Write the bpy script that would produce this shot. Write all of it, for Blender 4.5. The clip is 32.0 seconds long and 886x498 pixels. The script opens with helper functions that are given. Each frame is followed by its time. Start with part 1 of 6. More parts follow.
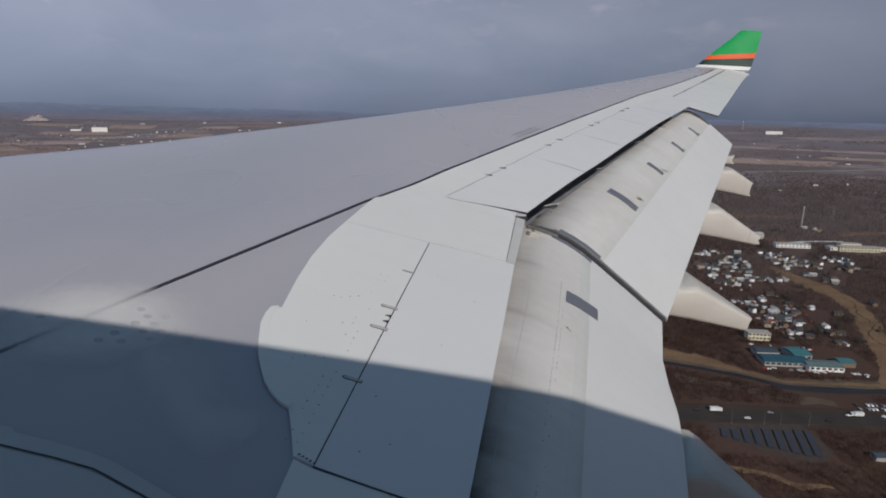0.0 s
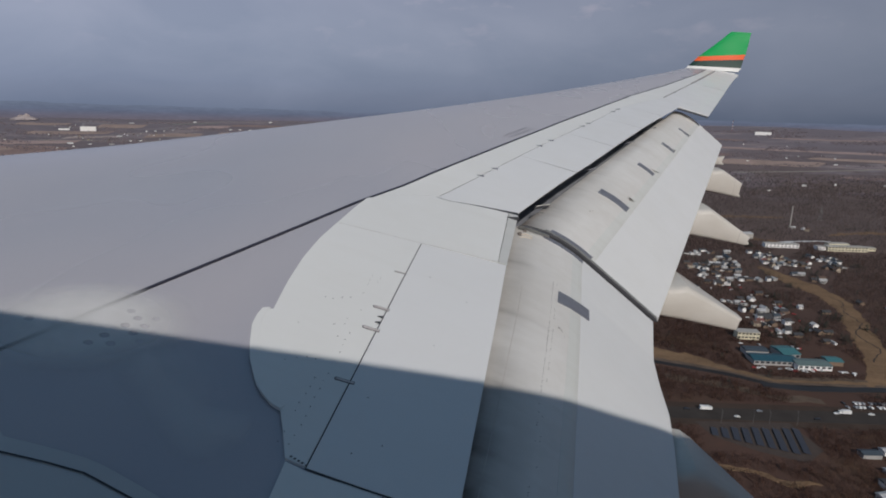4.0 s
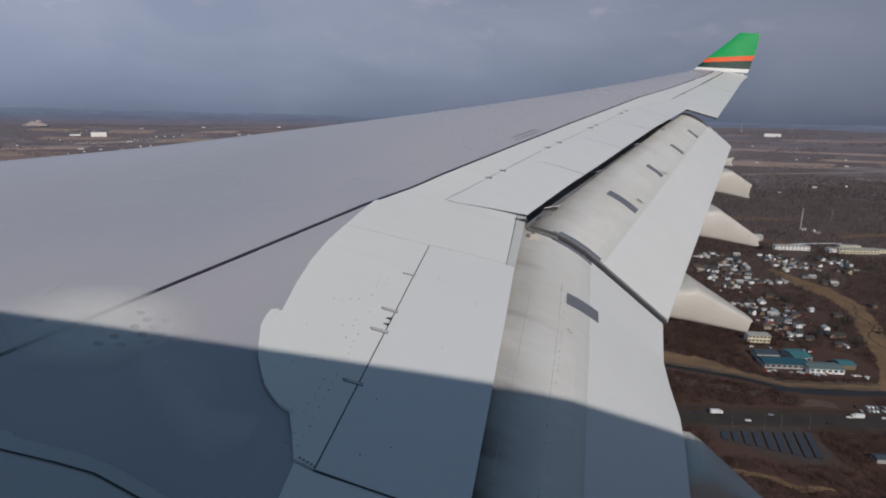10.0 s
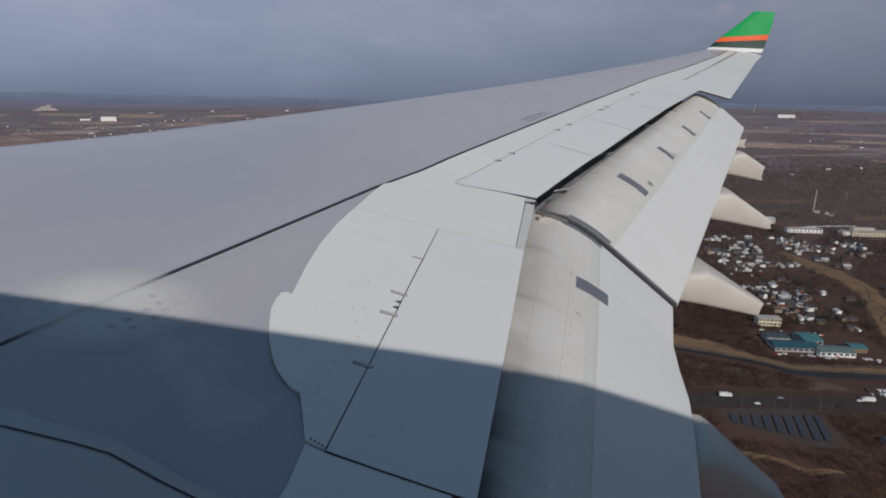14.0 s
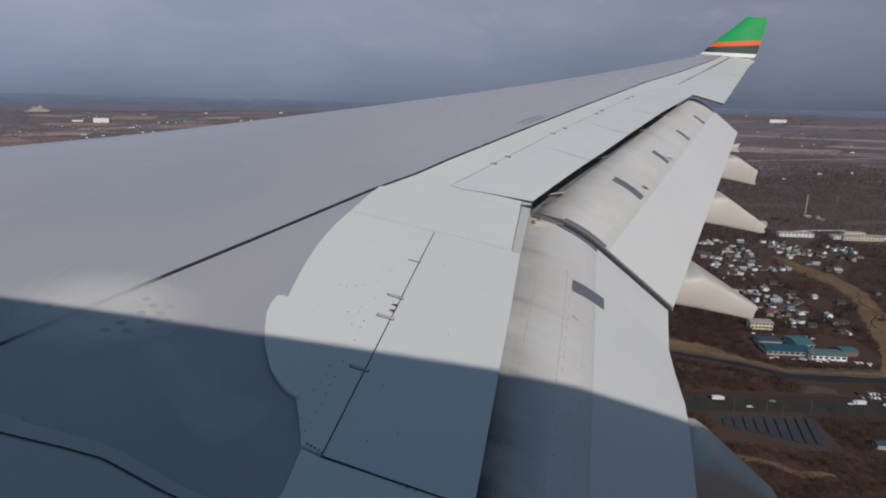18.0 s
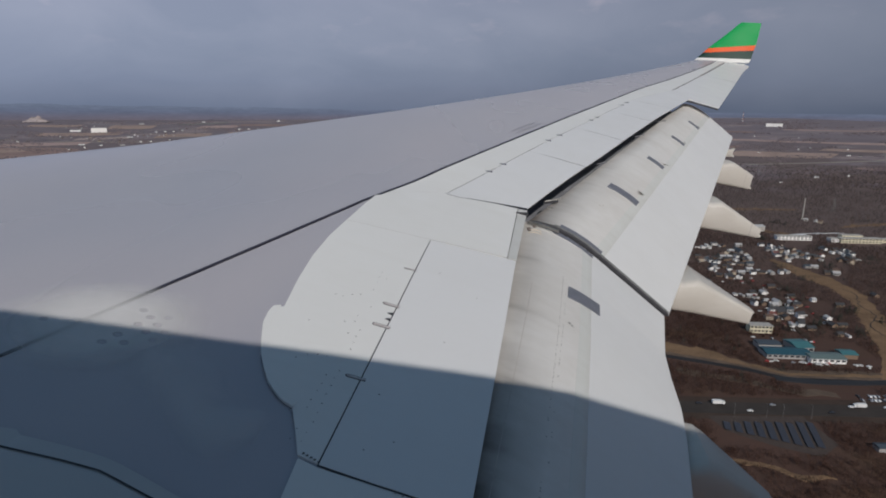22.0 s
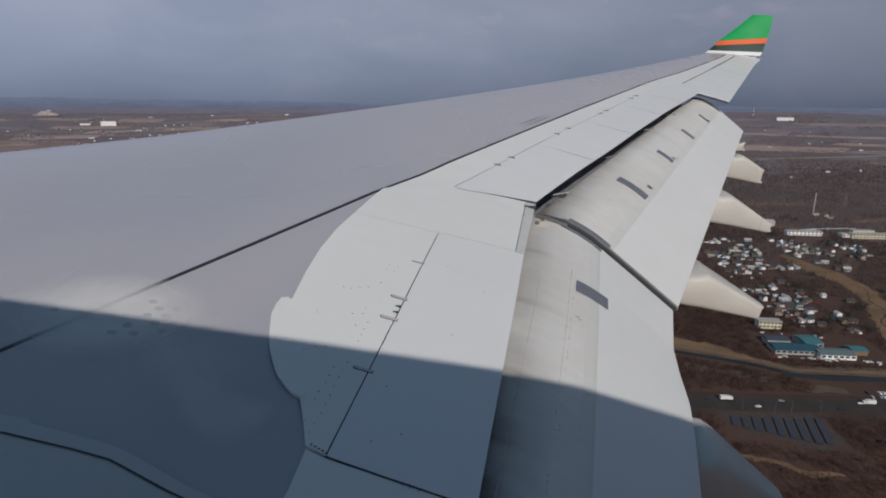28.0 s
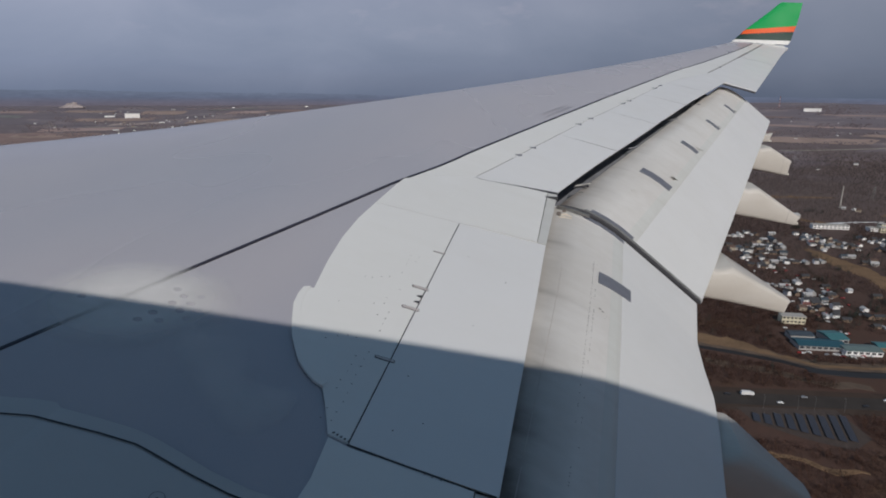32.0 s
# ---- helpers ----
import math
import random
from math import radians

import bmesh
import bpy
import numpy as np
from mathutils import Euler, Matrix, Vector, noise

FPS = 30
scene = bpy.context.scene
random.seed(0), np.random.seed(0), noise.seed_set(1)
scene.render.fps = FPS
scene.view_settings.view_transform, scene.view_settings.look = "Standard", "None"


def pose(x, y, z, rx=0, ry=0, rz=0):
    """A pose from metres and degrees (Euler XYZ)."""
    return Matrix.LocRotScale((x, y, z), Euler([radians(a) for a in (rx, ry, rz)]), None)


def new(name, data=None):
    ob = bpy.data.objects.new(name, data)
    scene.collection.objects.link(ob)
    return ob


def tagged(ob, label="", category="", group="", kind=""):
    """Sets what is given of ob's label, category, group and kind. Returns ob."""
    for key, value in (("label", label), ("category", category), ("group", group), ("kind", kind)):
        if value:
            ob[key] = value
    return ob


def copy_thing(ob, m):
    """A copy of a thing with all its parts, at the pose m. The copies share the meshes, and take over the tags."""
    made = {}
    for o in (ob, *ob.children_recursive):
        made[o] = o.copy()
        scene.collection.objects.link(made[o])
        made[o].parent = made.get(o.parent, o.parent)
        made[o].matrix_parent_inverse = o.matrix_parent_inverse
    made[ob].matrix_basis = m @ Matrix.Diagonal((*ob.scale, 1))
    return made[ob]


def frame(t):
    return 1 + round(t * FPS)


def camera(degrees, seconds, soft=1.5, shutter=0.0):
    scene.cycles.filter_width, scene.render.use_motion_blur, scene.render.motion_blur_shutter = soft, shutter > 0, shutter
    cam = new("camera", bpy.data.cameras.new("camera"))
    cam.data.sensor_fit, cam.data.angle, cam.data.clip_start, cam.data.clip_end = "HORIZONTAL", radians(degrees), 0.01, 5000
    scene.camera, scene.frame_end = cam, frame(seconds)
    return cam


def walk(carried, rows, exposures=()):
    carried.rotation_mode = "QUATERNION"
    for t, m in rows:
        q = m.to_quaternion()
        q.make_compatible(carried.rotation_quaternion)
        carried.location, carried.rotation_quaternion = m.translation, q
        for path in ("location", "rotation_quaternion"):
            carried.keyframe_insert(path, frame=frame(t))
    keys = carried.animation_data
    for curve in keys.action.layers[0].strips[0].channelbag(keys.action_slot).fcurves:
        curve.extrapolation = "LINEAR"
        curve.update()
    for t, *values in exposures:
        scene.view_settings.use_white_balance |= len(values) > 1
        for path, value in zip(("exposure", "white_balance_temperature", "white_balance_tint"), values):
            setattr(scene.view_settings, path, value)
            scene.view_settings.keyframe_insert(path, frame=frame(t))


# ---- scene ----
# ---- camera ----
cam = camera(75.0, 32.0, soft=1.85)
BANK, ALT = 2.42, 207.0
PATH = [
    (0, 10.353, 2.398, 209.374, 76.97, -1.08, 9.18),
    (0.5, 10.359, 2.393, 209.376, 77.04, -1.22, 9.26),
    (1, 10.353, 2.398, 209.379, 76.88, -1.47, 9.15),
    (1.5, 10.354, 2.397, 209.399, 76.69, -1.70, 9.03),
    (2, 10.359, 2.393, 209.392, 77.00, -1.57, 8.91),
    (2.5, 10.358, 2.390, 209.390, 77.07, -1.52, 8.65),
    (3, 10.352, 2.394, 209.394, 76.88, -1.50, 8.46),
    (3.5, 10.351, 2.398, 209.382, 76.90, -1.30, 8.31),
    (5.5, 10.346, 2.394, 209.382, 77.33, -1.04, 8.56),
    (6, 10.354, 2.399, 209.356, 76.73, -0.77, 8.50),
    (6.5, 10.346, 2.401, 209.354, 76.22, -0.78, 8.85),
    (7, 10.338, 2.407, 209.364, 75.85, -1.00, 8.91),
    (7.5, 10.340, 2.413, 209.352, 75.78, -0.87, 8.91),
    (8, 10.341, 2.412, 209.353, 75.85, -0.97, 8.82),
    (8.5, 10.343, 2.407, 209.368, 76.11, -1.24, 8.74),
    (9, 10.348, 2.405, 209.356, 76.44, -1.17, 8.76),
    (9.5, 10.333, 2.410, 209.354, 76.81, -1.29, 8.75),
    (10, 10.346, 2.403, 209.364, 77.31, -0.88, 9.08),
    (10.5, 10.345, 2.400, 209.356, 77.63, -0.58, 9.22),
    (11, 10.339, 2.402, 209.361, 77.34, -0.36, 9.33),
    (11.5, 10.331, 2.408, 209.367, 76.94, -0.30, 9.44),
    (12, 10.338, 2.403, 209.365, 76.72, -0.03, 9.64),
    (12.5, 10.342, 2.403, 209.370, 76.56, -0.14, 9.77),
    (13, 10.342, 2.407, 209.367, 76.38, -0.24, 9.74),
    (13.5, 10.335, 2.410, 209.367, 75.86, -0.55, 9.79),
    (14, 10.344, 2.408, 209.361, 75.67, -0.57, 9.92),
    (14.5, 10.334, 2.420, 209.358, 75.82, -0.90, 10.00),
    (16.5, 10.330, 2.420, 209.372, 76.27, -1.26, 9.99),
    (17, 10.342, 2.408, 209.364, 76.60, -1.04, 9.91),
    (17.5, 10.346, 2.403, 209.365, 76.59, -0.89, 9.76),
    (18, 10.319, 2.421, 209.358, 75.97, -0.88, 9.37),
    (18.5, 10.330, 2.417, 209.370, 75.84, -0.66, 9.44),
    (19, 10.336, 2.412, 209.376, 76.19, -0.64, 9.48),
    (19.5, 10.345, 2.402, 209.371, 76.63, -0.58, 9.50),
    (20, 10.340, 2.406, 209.373, 76.42, -0.62, 9.41),
    (20.5, 10.346, 2.403, 209.372, 75.88, -0.50, 9.28),
    (21, 10.341, 2.410, 209.370, 76.04, -0.59, 9.19),
    (21.5, 10.339, 2.406, 209.376, 76.61, -0.65, 9.11),
    (22, 10.349, 2.400, 209.380, 76.62, -0.39, 9.11),
    (22.5, 10.340, 2.408, 209.360, 76.00, -0.13, 9.44),
    (23, 10.329, 2.416, 209.347, 76.14, 0.06, 9.44),
    (23.5, 10.335, 2.407, 209.369, 76.80, 0.18, 9.44),
    (24, 10.332, 2.406, 209.372, 77.30, 0.21, 9.40),
    (24.5, 10.336, 2.408, 209.370, 77.13, 0.50, 9.31),
    (25, 10.333, 2.404, 209.370, 77.12, 0.40, 9.27),
    (25.5, 10.330, 2.411, 209.366, 77.07, 0.37, 9.39),
    (27.5, 10.331, 2.416, 209.360, 75.82, 0.10, 9.75),
    (28, 10.344, 2.406, 209.369, 76.02, -0.42, 9.87),
    (28.5, 10.348, 2.397, 209.365, 76.26, -0.77, 9.99),
    (29, 10.336, 2.404, 209.371, 77.01, -1.21, 10.09),
    (29.5, 10.338, 2.401, 209.376, 77.18, -1.30, 10.16),
    (30, 10.336, 2.405, 209.350, 76.31, -1.11, 10.37),
    (30.5, 10.321, 2.423, 209.359, 74.35, -1.10, 10.66),
    (31, 10.316, 2.426, 209.350, 74.00, -0.80, 11.16),
    (31.5, 10.313, 2.423, 209.347, 75.07, -0.50, 11.78),
    (32, 10.315, 2.423, 209.348, 75.22, -0.28, 11.71),
]
walk(cam, [(r[0], pose(*r[1:])) for r in PATH])

# the aeroplane's own axes (x aft, y outboard, z up) in the world
PLANE = pose(0, 0, ALT, BANK, 0, 0)

# ---- light ----
SUN_SLOPE, SUN_AFT = 0.748, -0.30
sun_way = PLANE.to_3x3() @ Vector((SUN_AFT, 1.0, -SUN_SLOPE)).normalized()
sun = new("sun", bpy.data.lights.new("sun", "SUN"))
sun.data.energy, sun.data.angle, sun.data.color = 2.66, radians(0.55), (1.0, 0.942, 0.880)
sun.matrix_world = Matrix.Translation((0, 0, 400)) @ sun_way.to_track_quat("-Z", "Y").to_matrix().to_4x4()


def make_world():
    w = bpy.data.worlds.new("sky")
    scene.world = w
    w.use_nodes = True
    nt = w.node_tree
    nt.nodes.clear()
    N, L = nt.nodes.new, nt.links.new
    out, bg = N("ShaderNodeOutputWorld"), N("ShaderNodeBackground")
    sky = N("ShaderNodeTexSky")
    sky.sky_type, sky.sun_disc = "NISHITA", False
    sky.sun_elevation = math.asin(-sun_way.z)
    sky.sun_rotation = math.atan2(-sun_way.x, -sun_way.y)
    sky.air_density, sky.dust_density = 1.0, 2.0
    dim = N("ShaderNodeVectorMath")
    dim.operation = "SCALE"
    dim.inputs["Scale"].default_value = 0.07
    L(sky.outputs[0], dim.inputs[0])
    co = N("ShaderNodeTexCoord")
    sep = N("ShaderNodeSeparateXYZ")
    L(co.outputs["Generated"], sep.inputs[0])
    # tone of the cloud deck from the horizon upwards
    deck = N("ShaderNodeValToRGB")
    e = deck.color_ramp.elements
    e[0].position, e[0].color = 0.0, (0.137, 0.172, 0.257, 1)
    e[1].position, e[1].color = 1.0, (0.046, 0.100, 0.158, 1)
    for p, c in ((0.045, (0.180, 0.217, 0.324)), (0.13, (0.258, 0.287, 0.388)), (0.27, (0.276, 0.300, 0.396)), (0.42, (0.138, 0.200, 0.285)), (0.65, (0.084, 0.165, 0.268))):
        m = e.new(p)
        m.color = (*c, 1)
    L(sep.outputs["Z"], deck.inputs[0])
    # long flat cloud banks
    mp = N("ShaderNodeMapping")
    mp.inputs["Scale"].default_value = (2.6, 2.6, 6.0)
    L(co.outputs["Generated"], mp.inputs[0])
    n1 = N("ShaderNodeTexNoise")
    n1.inputs["Scale"].default_value, n1.inputs["Detail"].default_value = 1.5, 7.0
    n1.inputs["Roughness"].default_value, n1.inputs["Distortion"].default_value = 0.52, 0.4
    L(mp.outputs[0], n1.inputs["Vector"])
    lit = N("ShaderNodeValToRGB")
    e = lit.color_ramp.elements
    e[0].position, e[0].color = 0.34, (0.91, 0.925, 0.95, 1)
    e[1].position, e[1].color = 0.68, (1.15, 1.12, 1.10, 1)
    L(n1.outputs[0], lit.inputs[0])
    mul = N("ShaderNodeMix")
    mul.data_type, mul.blend_type = "RGBA", "MULTIPLY"
    mul.inputs["Factor"].default_value = 1.0
    # the deck thins towards the nose side and thickens astern
    side = N("ShaderNodeMapRange")
    side.inputs["From Min"].default_value, side.inputs["From Max"].default_value = -0.75, 0.75
    side.inputs["To Min"].default_value, side.inputs["To Max"].default_value = 1.19, 0.59
    L(sep.outputs["X"], side.inputs["Value"])
    tilt = N("ShaderNodeVectorMath")
    tilt.operation = "SCALE"
    L(deck.outputs[0], tilt.inputs[0])
    L(side.outputs[0], tilt.inputs["Scale"])
    L(tilt.outputs[0], mul.inputs["A"])
    # small broken cumulus higher up
    n2 = N("ShaderNodeTexNoise")
    n2.inputs["Scale"].default_value, n2.inputs["Detail"].default_value = 3.4, 5.0
    n2.inputs["Roughness"].default_value = 0.6
    mp2 = N("ShaderNodeMapping")
    mp2.inputs["Scale"].default_value = (2.6, 2.6, 6.5)
    mp2.inputs["Location"].default_value = (3.1, 0.4, 0.7)
    L(co.outputs["Generated"], mp2.inputs[0])
    L(mp2.outputs[0], n2.inputs["Vector"])
    puff = N("ShaderNodeMapRange")
    puff.inputs["From Min"].default_value, puff.inputs["From Max"].default_value = 0.55, 0.68
    L(n2.outputs[0], puff.inputs["Value"])
    high = N("ShaderNodeMapRange")
    high.inputs["From Min"].default_value, high.inputs["From Max"].default_value = 0.07, 0.16
    L(sep.outputs["Z"], high.inputs["Value"])
    both = N("ShaderNodeMath")
    both.operation = "MULTIPLY"
    L(puff.outputs[0], both.inputs[0])
    L(high.outputs[0], both.inputs[1])
    top_lit = N("ShaderNodeMix")
    top_lit.data_type, top_lit.blend_type = "RGBA", "MULTIPLY"
    top_lit.inputs["B"].default_value = (1.30, 1.19, 1.13, 1)
    L(both.outputs[0], top_lit.inputs["Factor"])
    L(lit.outputs[0], top_lit.inputs["A"])
    L(top_lit.outputs["Result"], mul.inputs["B"])
    mix = N("ShaderNodeMix")
    mix.data_type = "RGBA"
    mix.inputs["Factor"].default_value = 0.88
    L(dim.outputs[0], mix.inputs["A"])
    L(mul.outputs["Result"], mix.inputs["B"])
    L(mix.outputs["Result"], bg.inputs["Color"])
    L(bg.outputs[0], out.inputs["Surface"])


make_world()

# ---- materials ----


def base_material(name):
    m = bpy.data.materials.new(name)
    m.use_nodes = True
    nt = m.node_tree
    return m, nt, nt.nodes["Principled BSDF"]


def noise_node(nt, scale, detail=4.0, rough=0.55, stretch=(1, 1, 1), coords="Object"):
    co = nt.nodes.new("ShaderNodeTexCoord")
    mp = nt.nodes.new("ShaderNodeMapping")
    mp.inputs["Scale"].default_value = stretch
    n = nt.nodes.new("ShaderNodeTexNoise")
    n.inputs["Scale"].default_value, n.inputs["Detail"].default_value = scale, detail
    n.inputs["Roughness"].default_value = rough
    nt.links.new(co.outputs[coords], mp.inputs[0])
    nt.links.new(mp.outputs[0], n.inputs["Vector"])
    return n.outputs[0]


def ramp(nt, value, lo, hi, c0=(0, 0, 0), c1=(1, 1, 1)):
    r = nt.nodes.new("ShaderNodeValToRGB")
    e = r.color_ramp.elements
    e[0].position, e[1].position = lo, hi
    e[0].color, e[1].color = (*c0, 1), (*c1, 1)
    nt.links.new(value, r.inputs[0])
    return r.outputs[0]


def blend(nt, fac, a, b, kind="MIX"):
    m = nt.nodes.new("ShaderNodeMix")
    m.data_type, m.blend_type = "RGBA", kind
    for key, v in (("Factor", fac), ("A", a), ("B", b)):
        if isinstance(v, (int, float)):
            m.inputs[key].default_value = v
        elif isinstance(v, tuple):
            m.inputs[key].default_value = (*v, 1)
        else:
            nt.links.new(v, m.inputs[key])
    return m.outputs["Result"]


def bump(nt, bsdf, value, strength, distance):
    b = nt.nodes.new("ShaderNodeBump")
    b.inputs["Strength"].default_value, b.inputs["Distance"].default_value = strength, distance
    nt.links.new(value, b.inputs["Height"])
    nt.links.new(b.outputs[0], bsdf.inputs["Normal"])


def paint(name, colour, rough=0.35, grime=(0.5, 0.47, 0.42), amount=0.25, streak=0.3, wave=0.25, grain=0.5):
    """Aircraft paint: faint blotches, streaks along the airflow and a little skin waviness."""
    m, nt, b = base_material(name)
    dark = tuple(c * g for c, g in zip(colour, grime))
    blot = ramp(nt, noise_node(nt, 0.9, 5, 0.6) if grain else noise_node(nt, 0.45, 1, 0.4), 0.42, 0.78)
    fine = ramp(nt, noise_node(nt, 9.0, 4, 0.6, (0.25, 1, 1)), 0.45, 0.85)
    long = ramp(nt, noise_node(nt, 3.2, 5, 0.62, (0.10, 1.6, 0.4)) if grain else noise_node(nt, 0.8, 1, 0.4, (0.2, 1, 0.4)), 0.50, 0.82)
    s1 = nt.nodes.new("ShaderNodeMath")
    s1.operation, s1.inputs[1].default_value = "MULTIPLY", amount
    nt.links.new(blot, s1.inputs[0])
    s2 = nt.nodes.new("ShaderNodeMath")
    s2.operation, s2.inputs[1].default_value = "MULTIPLY", streak
    nt.links.new(long, s2.inputs[0])
    s3 = nt.nodes.new("ShaderNodeMath")
    s3.operation, s3.inputs[1].default_value = "MULTIPLY", amount * grain
    nt.links.new(fine, s3.inputs[0])
    col = blend(nt, s1.outputs[0], colour, dark)
    col = blend(nt, s2.outputs[0], col, dark)
    col = blend(nt, s3.outputs[0], col, dark)
    nt.links.new(col, b.inputs["Base Color"])
    b.inputs["Roughness"].default_value = rough
    if grain:
        r = ramp(nt, noise_node(nt, 1.7, 3), 0.3, 0.7, (rough * 0.8,) * 3, (min(1, rough * 1.3),) * 3)
        nt.links.new(r, b.inputs["Roughness"])
    if wave:
        bump(nt, b, noise_node(nt, 1.1, 2, 0.4), wave, 0.012)
    return m


def plain(name, colour, rough=0.6, metal=0.0, scale=6.0, var=0.25, relief=0.0):
    m, nt, b = base_material(name)
    v = ramp(nt, noise_node(nt, scale, 5, 0.6), 0.35, 0.7)
    w = ramp(nt, noise_node(nt, scale * 7, 3, 0.6), 0.35, 0.75)
    c = blend(nt, v, tuple(x * (1 - var) for x in colour), tuple(min(1, x * (1 + var * 0.6)) for x in colour))
    c = blend(nt, 0.35, c, blend(nt, w, tuple(x * (1 - var) for x in colour), colour))
    nt.links.new(c, b.inputs["Base Color"])
    b.inputs["Roughness"].default_value, b.inputs["Metallic"].default_value = rough, metal
    if relief:
        bump(nt, b, w, 0.5, relief)
    return m


def skin_paint():
    """Grey wing paint: broad warm and cool patches, faint streaks along the span, gloss that wanders; sky reflections
    painted in.
    """
    m, nt, b = base_material("grey_wing_paint")
    big = ramp(nt, noise_node(nt, 0.40, 2, 0.5, (1, 0.45, 1)), 0.22, 0.78)
    c = blend(nt, big, (0.342, 0.352, 0.412), (0.440, 0.408, 0.432))
    run = ramp(nt, noise_node(nt, 0.9, 2, 0.5, (1.0, 0.22, 1)), 0.25, 0.80)
    c = blend(nt, run, c, blend(nt, 0.32, c, (0.50, 0.470, 0.482)))
    # painted sheen: the skin pales outboard as if mirroring the sky
    co, sep = nt.nodes.new("ShaderNodeTexCoord"), nt.nodes.new("ShaderNodeSeparateXYZ")
    nt.links.new(co.outputs["Object"], sep.inputs[0])
    out = nt.nodes.new("ShaderNodeMapRange")
    out.inputs["From Min"].default_value, out.inputs["From Max"].default_value = 6.5, 17.0
    nt.links.new(sep.outputs["Y"], out.inputs["Value"])
    c = blend(nt, out.outputs[0], c, blend(nt, 0.85, c, (0.505, 0.472, 0.492)))
    nt.links.new(c, b.inputs["Base Color"])
    nt.links.new(ramp(nt, noise_node(nt, 0.5, 2, 0.5, (1, 0.4, 1)), 0.2, 0.8, (0.22,) * 3, (0.34,) * 3), b.inputs["Roughness"])
    b.inputs["Specular IOR Level"].default_value = 0.55
    return m


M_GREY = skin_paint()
M_WHITE = paint("white_panel_paint", (0.728, 0.722, 0.706), 0.38, (0.80, 0.78, 0.72), 0.16, 0.14)
M_SPOILER = paint("white_spoiler_paint", (0.703, 0.70, 0.702), 0.36, (0.85, 0.83, 0.78), 0.14, 0.10)
M_FLAP_MID = paint("dull_flap_band_paint", (0.655, 0.66, 0.635), 0.45, (0.7, 0.68, 0.62), 0.25, 0.25)
M_EDGE = paint("dull_edge_paint", (0.56, 0.56, 0.545), 0.45, (0.7, 0.68, 0.62), 0.25, 0.25)
M_FLAP = paint("soiled_shaded_flap_paint", (0.70, 0.682, 0.658), 0.42, (0.60, 0.55, 0.48), 0.34, 0.14)


def add_soot_and_shade(m):
    """Brown exhaust soot and painted-in shade on the flap nose, streaked along the airflow; the mesh says where it
    lies.
    """
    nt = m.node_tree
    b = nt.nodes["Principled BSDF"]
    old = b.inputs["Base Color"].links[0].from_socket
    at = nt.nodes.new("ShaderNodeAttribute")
    at.attribute_name = "soot_shade"
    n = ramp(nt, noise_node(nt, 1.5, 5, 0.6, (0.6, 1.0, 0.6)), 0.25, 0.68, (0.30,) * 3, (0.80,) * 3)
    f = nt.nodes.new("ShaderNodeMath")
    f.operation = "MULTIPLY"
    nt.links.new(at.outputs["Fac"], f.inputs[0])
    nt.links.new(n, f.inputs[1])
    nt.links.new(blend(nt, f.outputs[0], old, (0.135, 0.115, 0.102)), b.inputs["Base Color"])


add_soot_and_shade(M_FLAP)
M_FLAP_AFT = paint("clean_flap_paint", (0.73, 0.73, 0.725), 0.38, (0.80, 0.78, 0.74), 0.16, 0.12)
M_FAIRING = paint("cream_fairing_paint", (0.60, 0.57, 0.528), 0.40, (0.62, 0.56, 0.48), 0.30, 0.30)
M_FUSE = paint("white_fuselage_paint", (0.74, 0.74, 0.74), 0.35)
M_ROOT = paint("pale_grey_fairing_paint", (0.47, 0.47, 0.475), 0.40, (0.82, 0.80, 0.76), 0.2, 0.14)
M_STRIP = plain("grey_wear_strip", (0.165, 0.172, 0.205), 0.5, 0, 12, 0.15)
M_PLATE = plain("grimy_grey_metal", (0.27, 0.27, 0.26), 0.5, 0.2, 10, 0.3)
M_SEAL = plain("dark_rubber_seal", (0.045, 0.045, 0.052), 0.7, 0, 10, 0.3)
M_SEAM = plain("dark_seam_filler", (0.034, 0.032, 0.050), 0.6, 0, 3, 0.3)
M_CAVITY = plain("grey_primed_structure", (0.19, 0.195, 0.22), 0.65, 0, 5, 0.3)
M_STEEL = plain("bare_metal", (0.42, 0.41, 0.39), 0.35, 0.9, 15, 0.3)
M_DIRT = plain("brown_grease", (0.22, 0.185, 0.165), 0.7, 0, 20, 0.4)
M_RIVET = plain("dark_fastener", (0.14, 0.13, 0.13), 0.6, 0, 20, 0.3)
M_GREEN = paint("green_winglet_paint", (0.010, 0.335, 0.085), 0.35, (0.8, 0.9, 0.8), 0.12, 0.08)
M_ORANGE = paint("orange_stripe_paint", (0.80, 0.115, 0.022), 0.4, (0.8, 0.8, 0.8), 0.1, 0.05)
M_DARKGREEN = paint("dark_green_stripe_paint", (0.012, 0.040, 0.030), 0.4, (0.8, 0.8, 0.8), 0.1, 0.05)
M_AILGAP = plain("brown_grey_gap", (0.30, 0.28, 0.275), 0.7, 0, 6, 0.35)
M_FAINT = plain("faint_joint_filler", (0.47, 0.43, 0.40), 0.6, 0, 12, 0.3)
M_GREASE = plain("olive_grease", (0.27, 0.25, 0.185), 0.7, 0, 20, 0.4)
M_BRACKET = plain("worn_bracket_metal", (0.62, 0.565, 0.555), 0.5, 0.1, 15, 0.3)
M_TAN = plain("tan_corroded_metal", (0.50, 0.40, 0.31), 0.6, 0.1, 14, 0.35)
M_LETTER = plain("faded_grey_lettering", (0.33, 0.325, 0.355), 0.6, 0, 20, 0.2)
M_CABIN = plain("cabin_lining", (0.10, 0.10, 0.10), 0.8, 0, 8, 0.2)


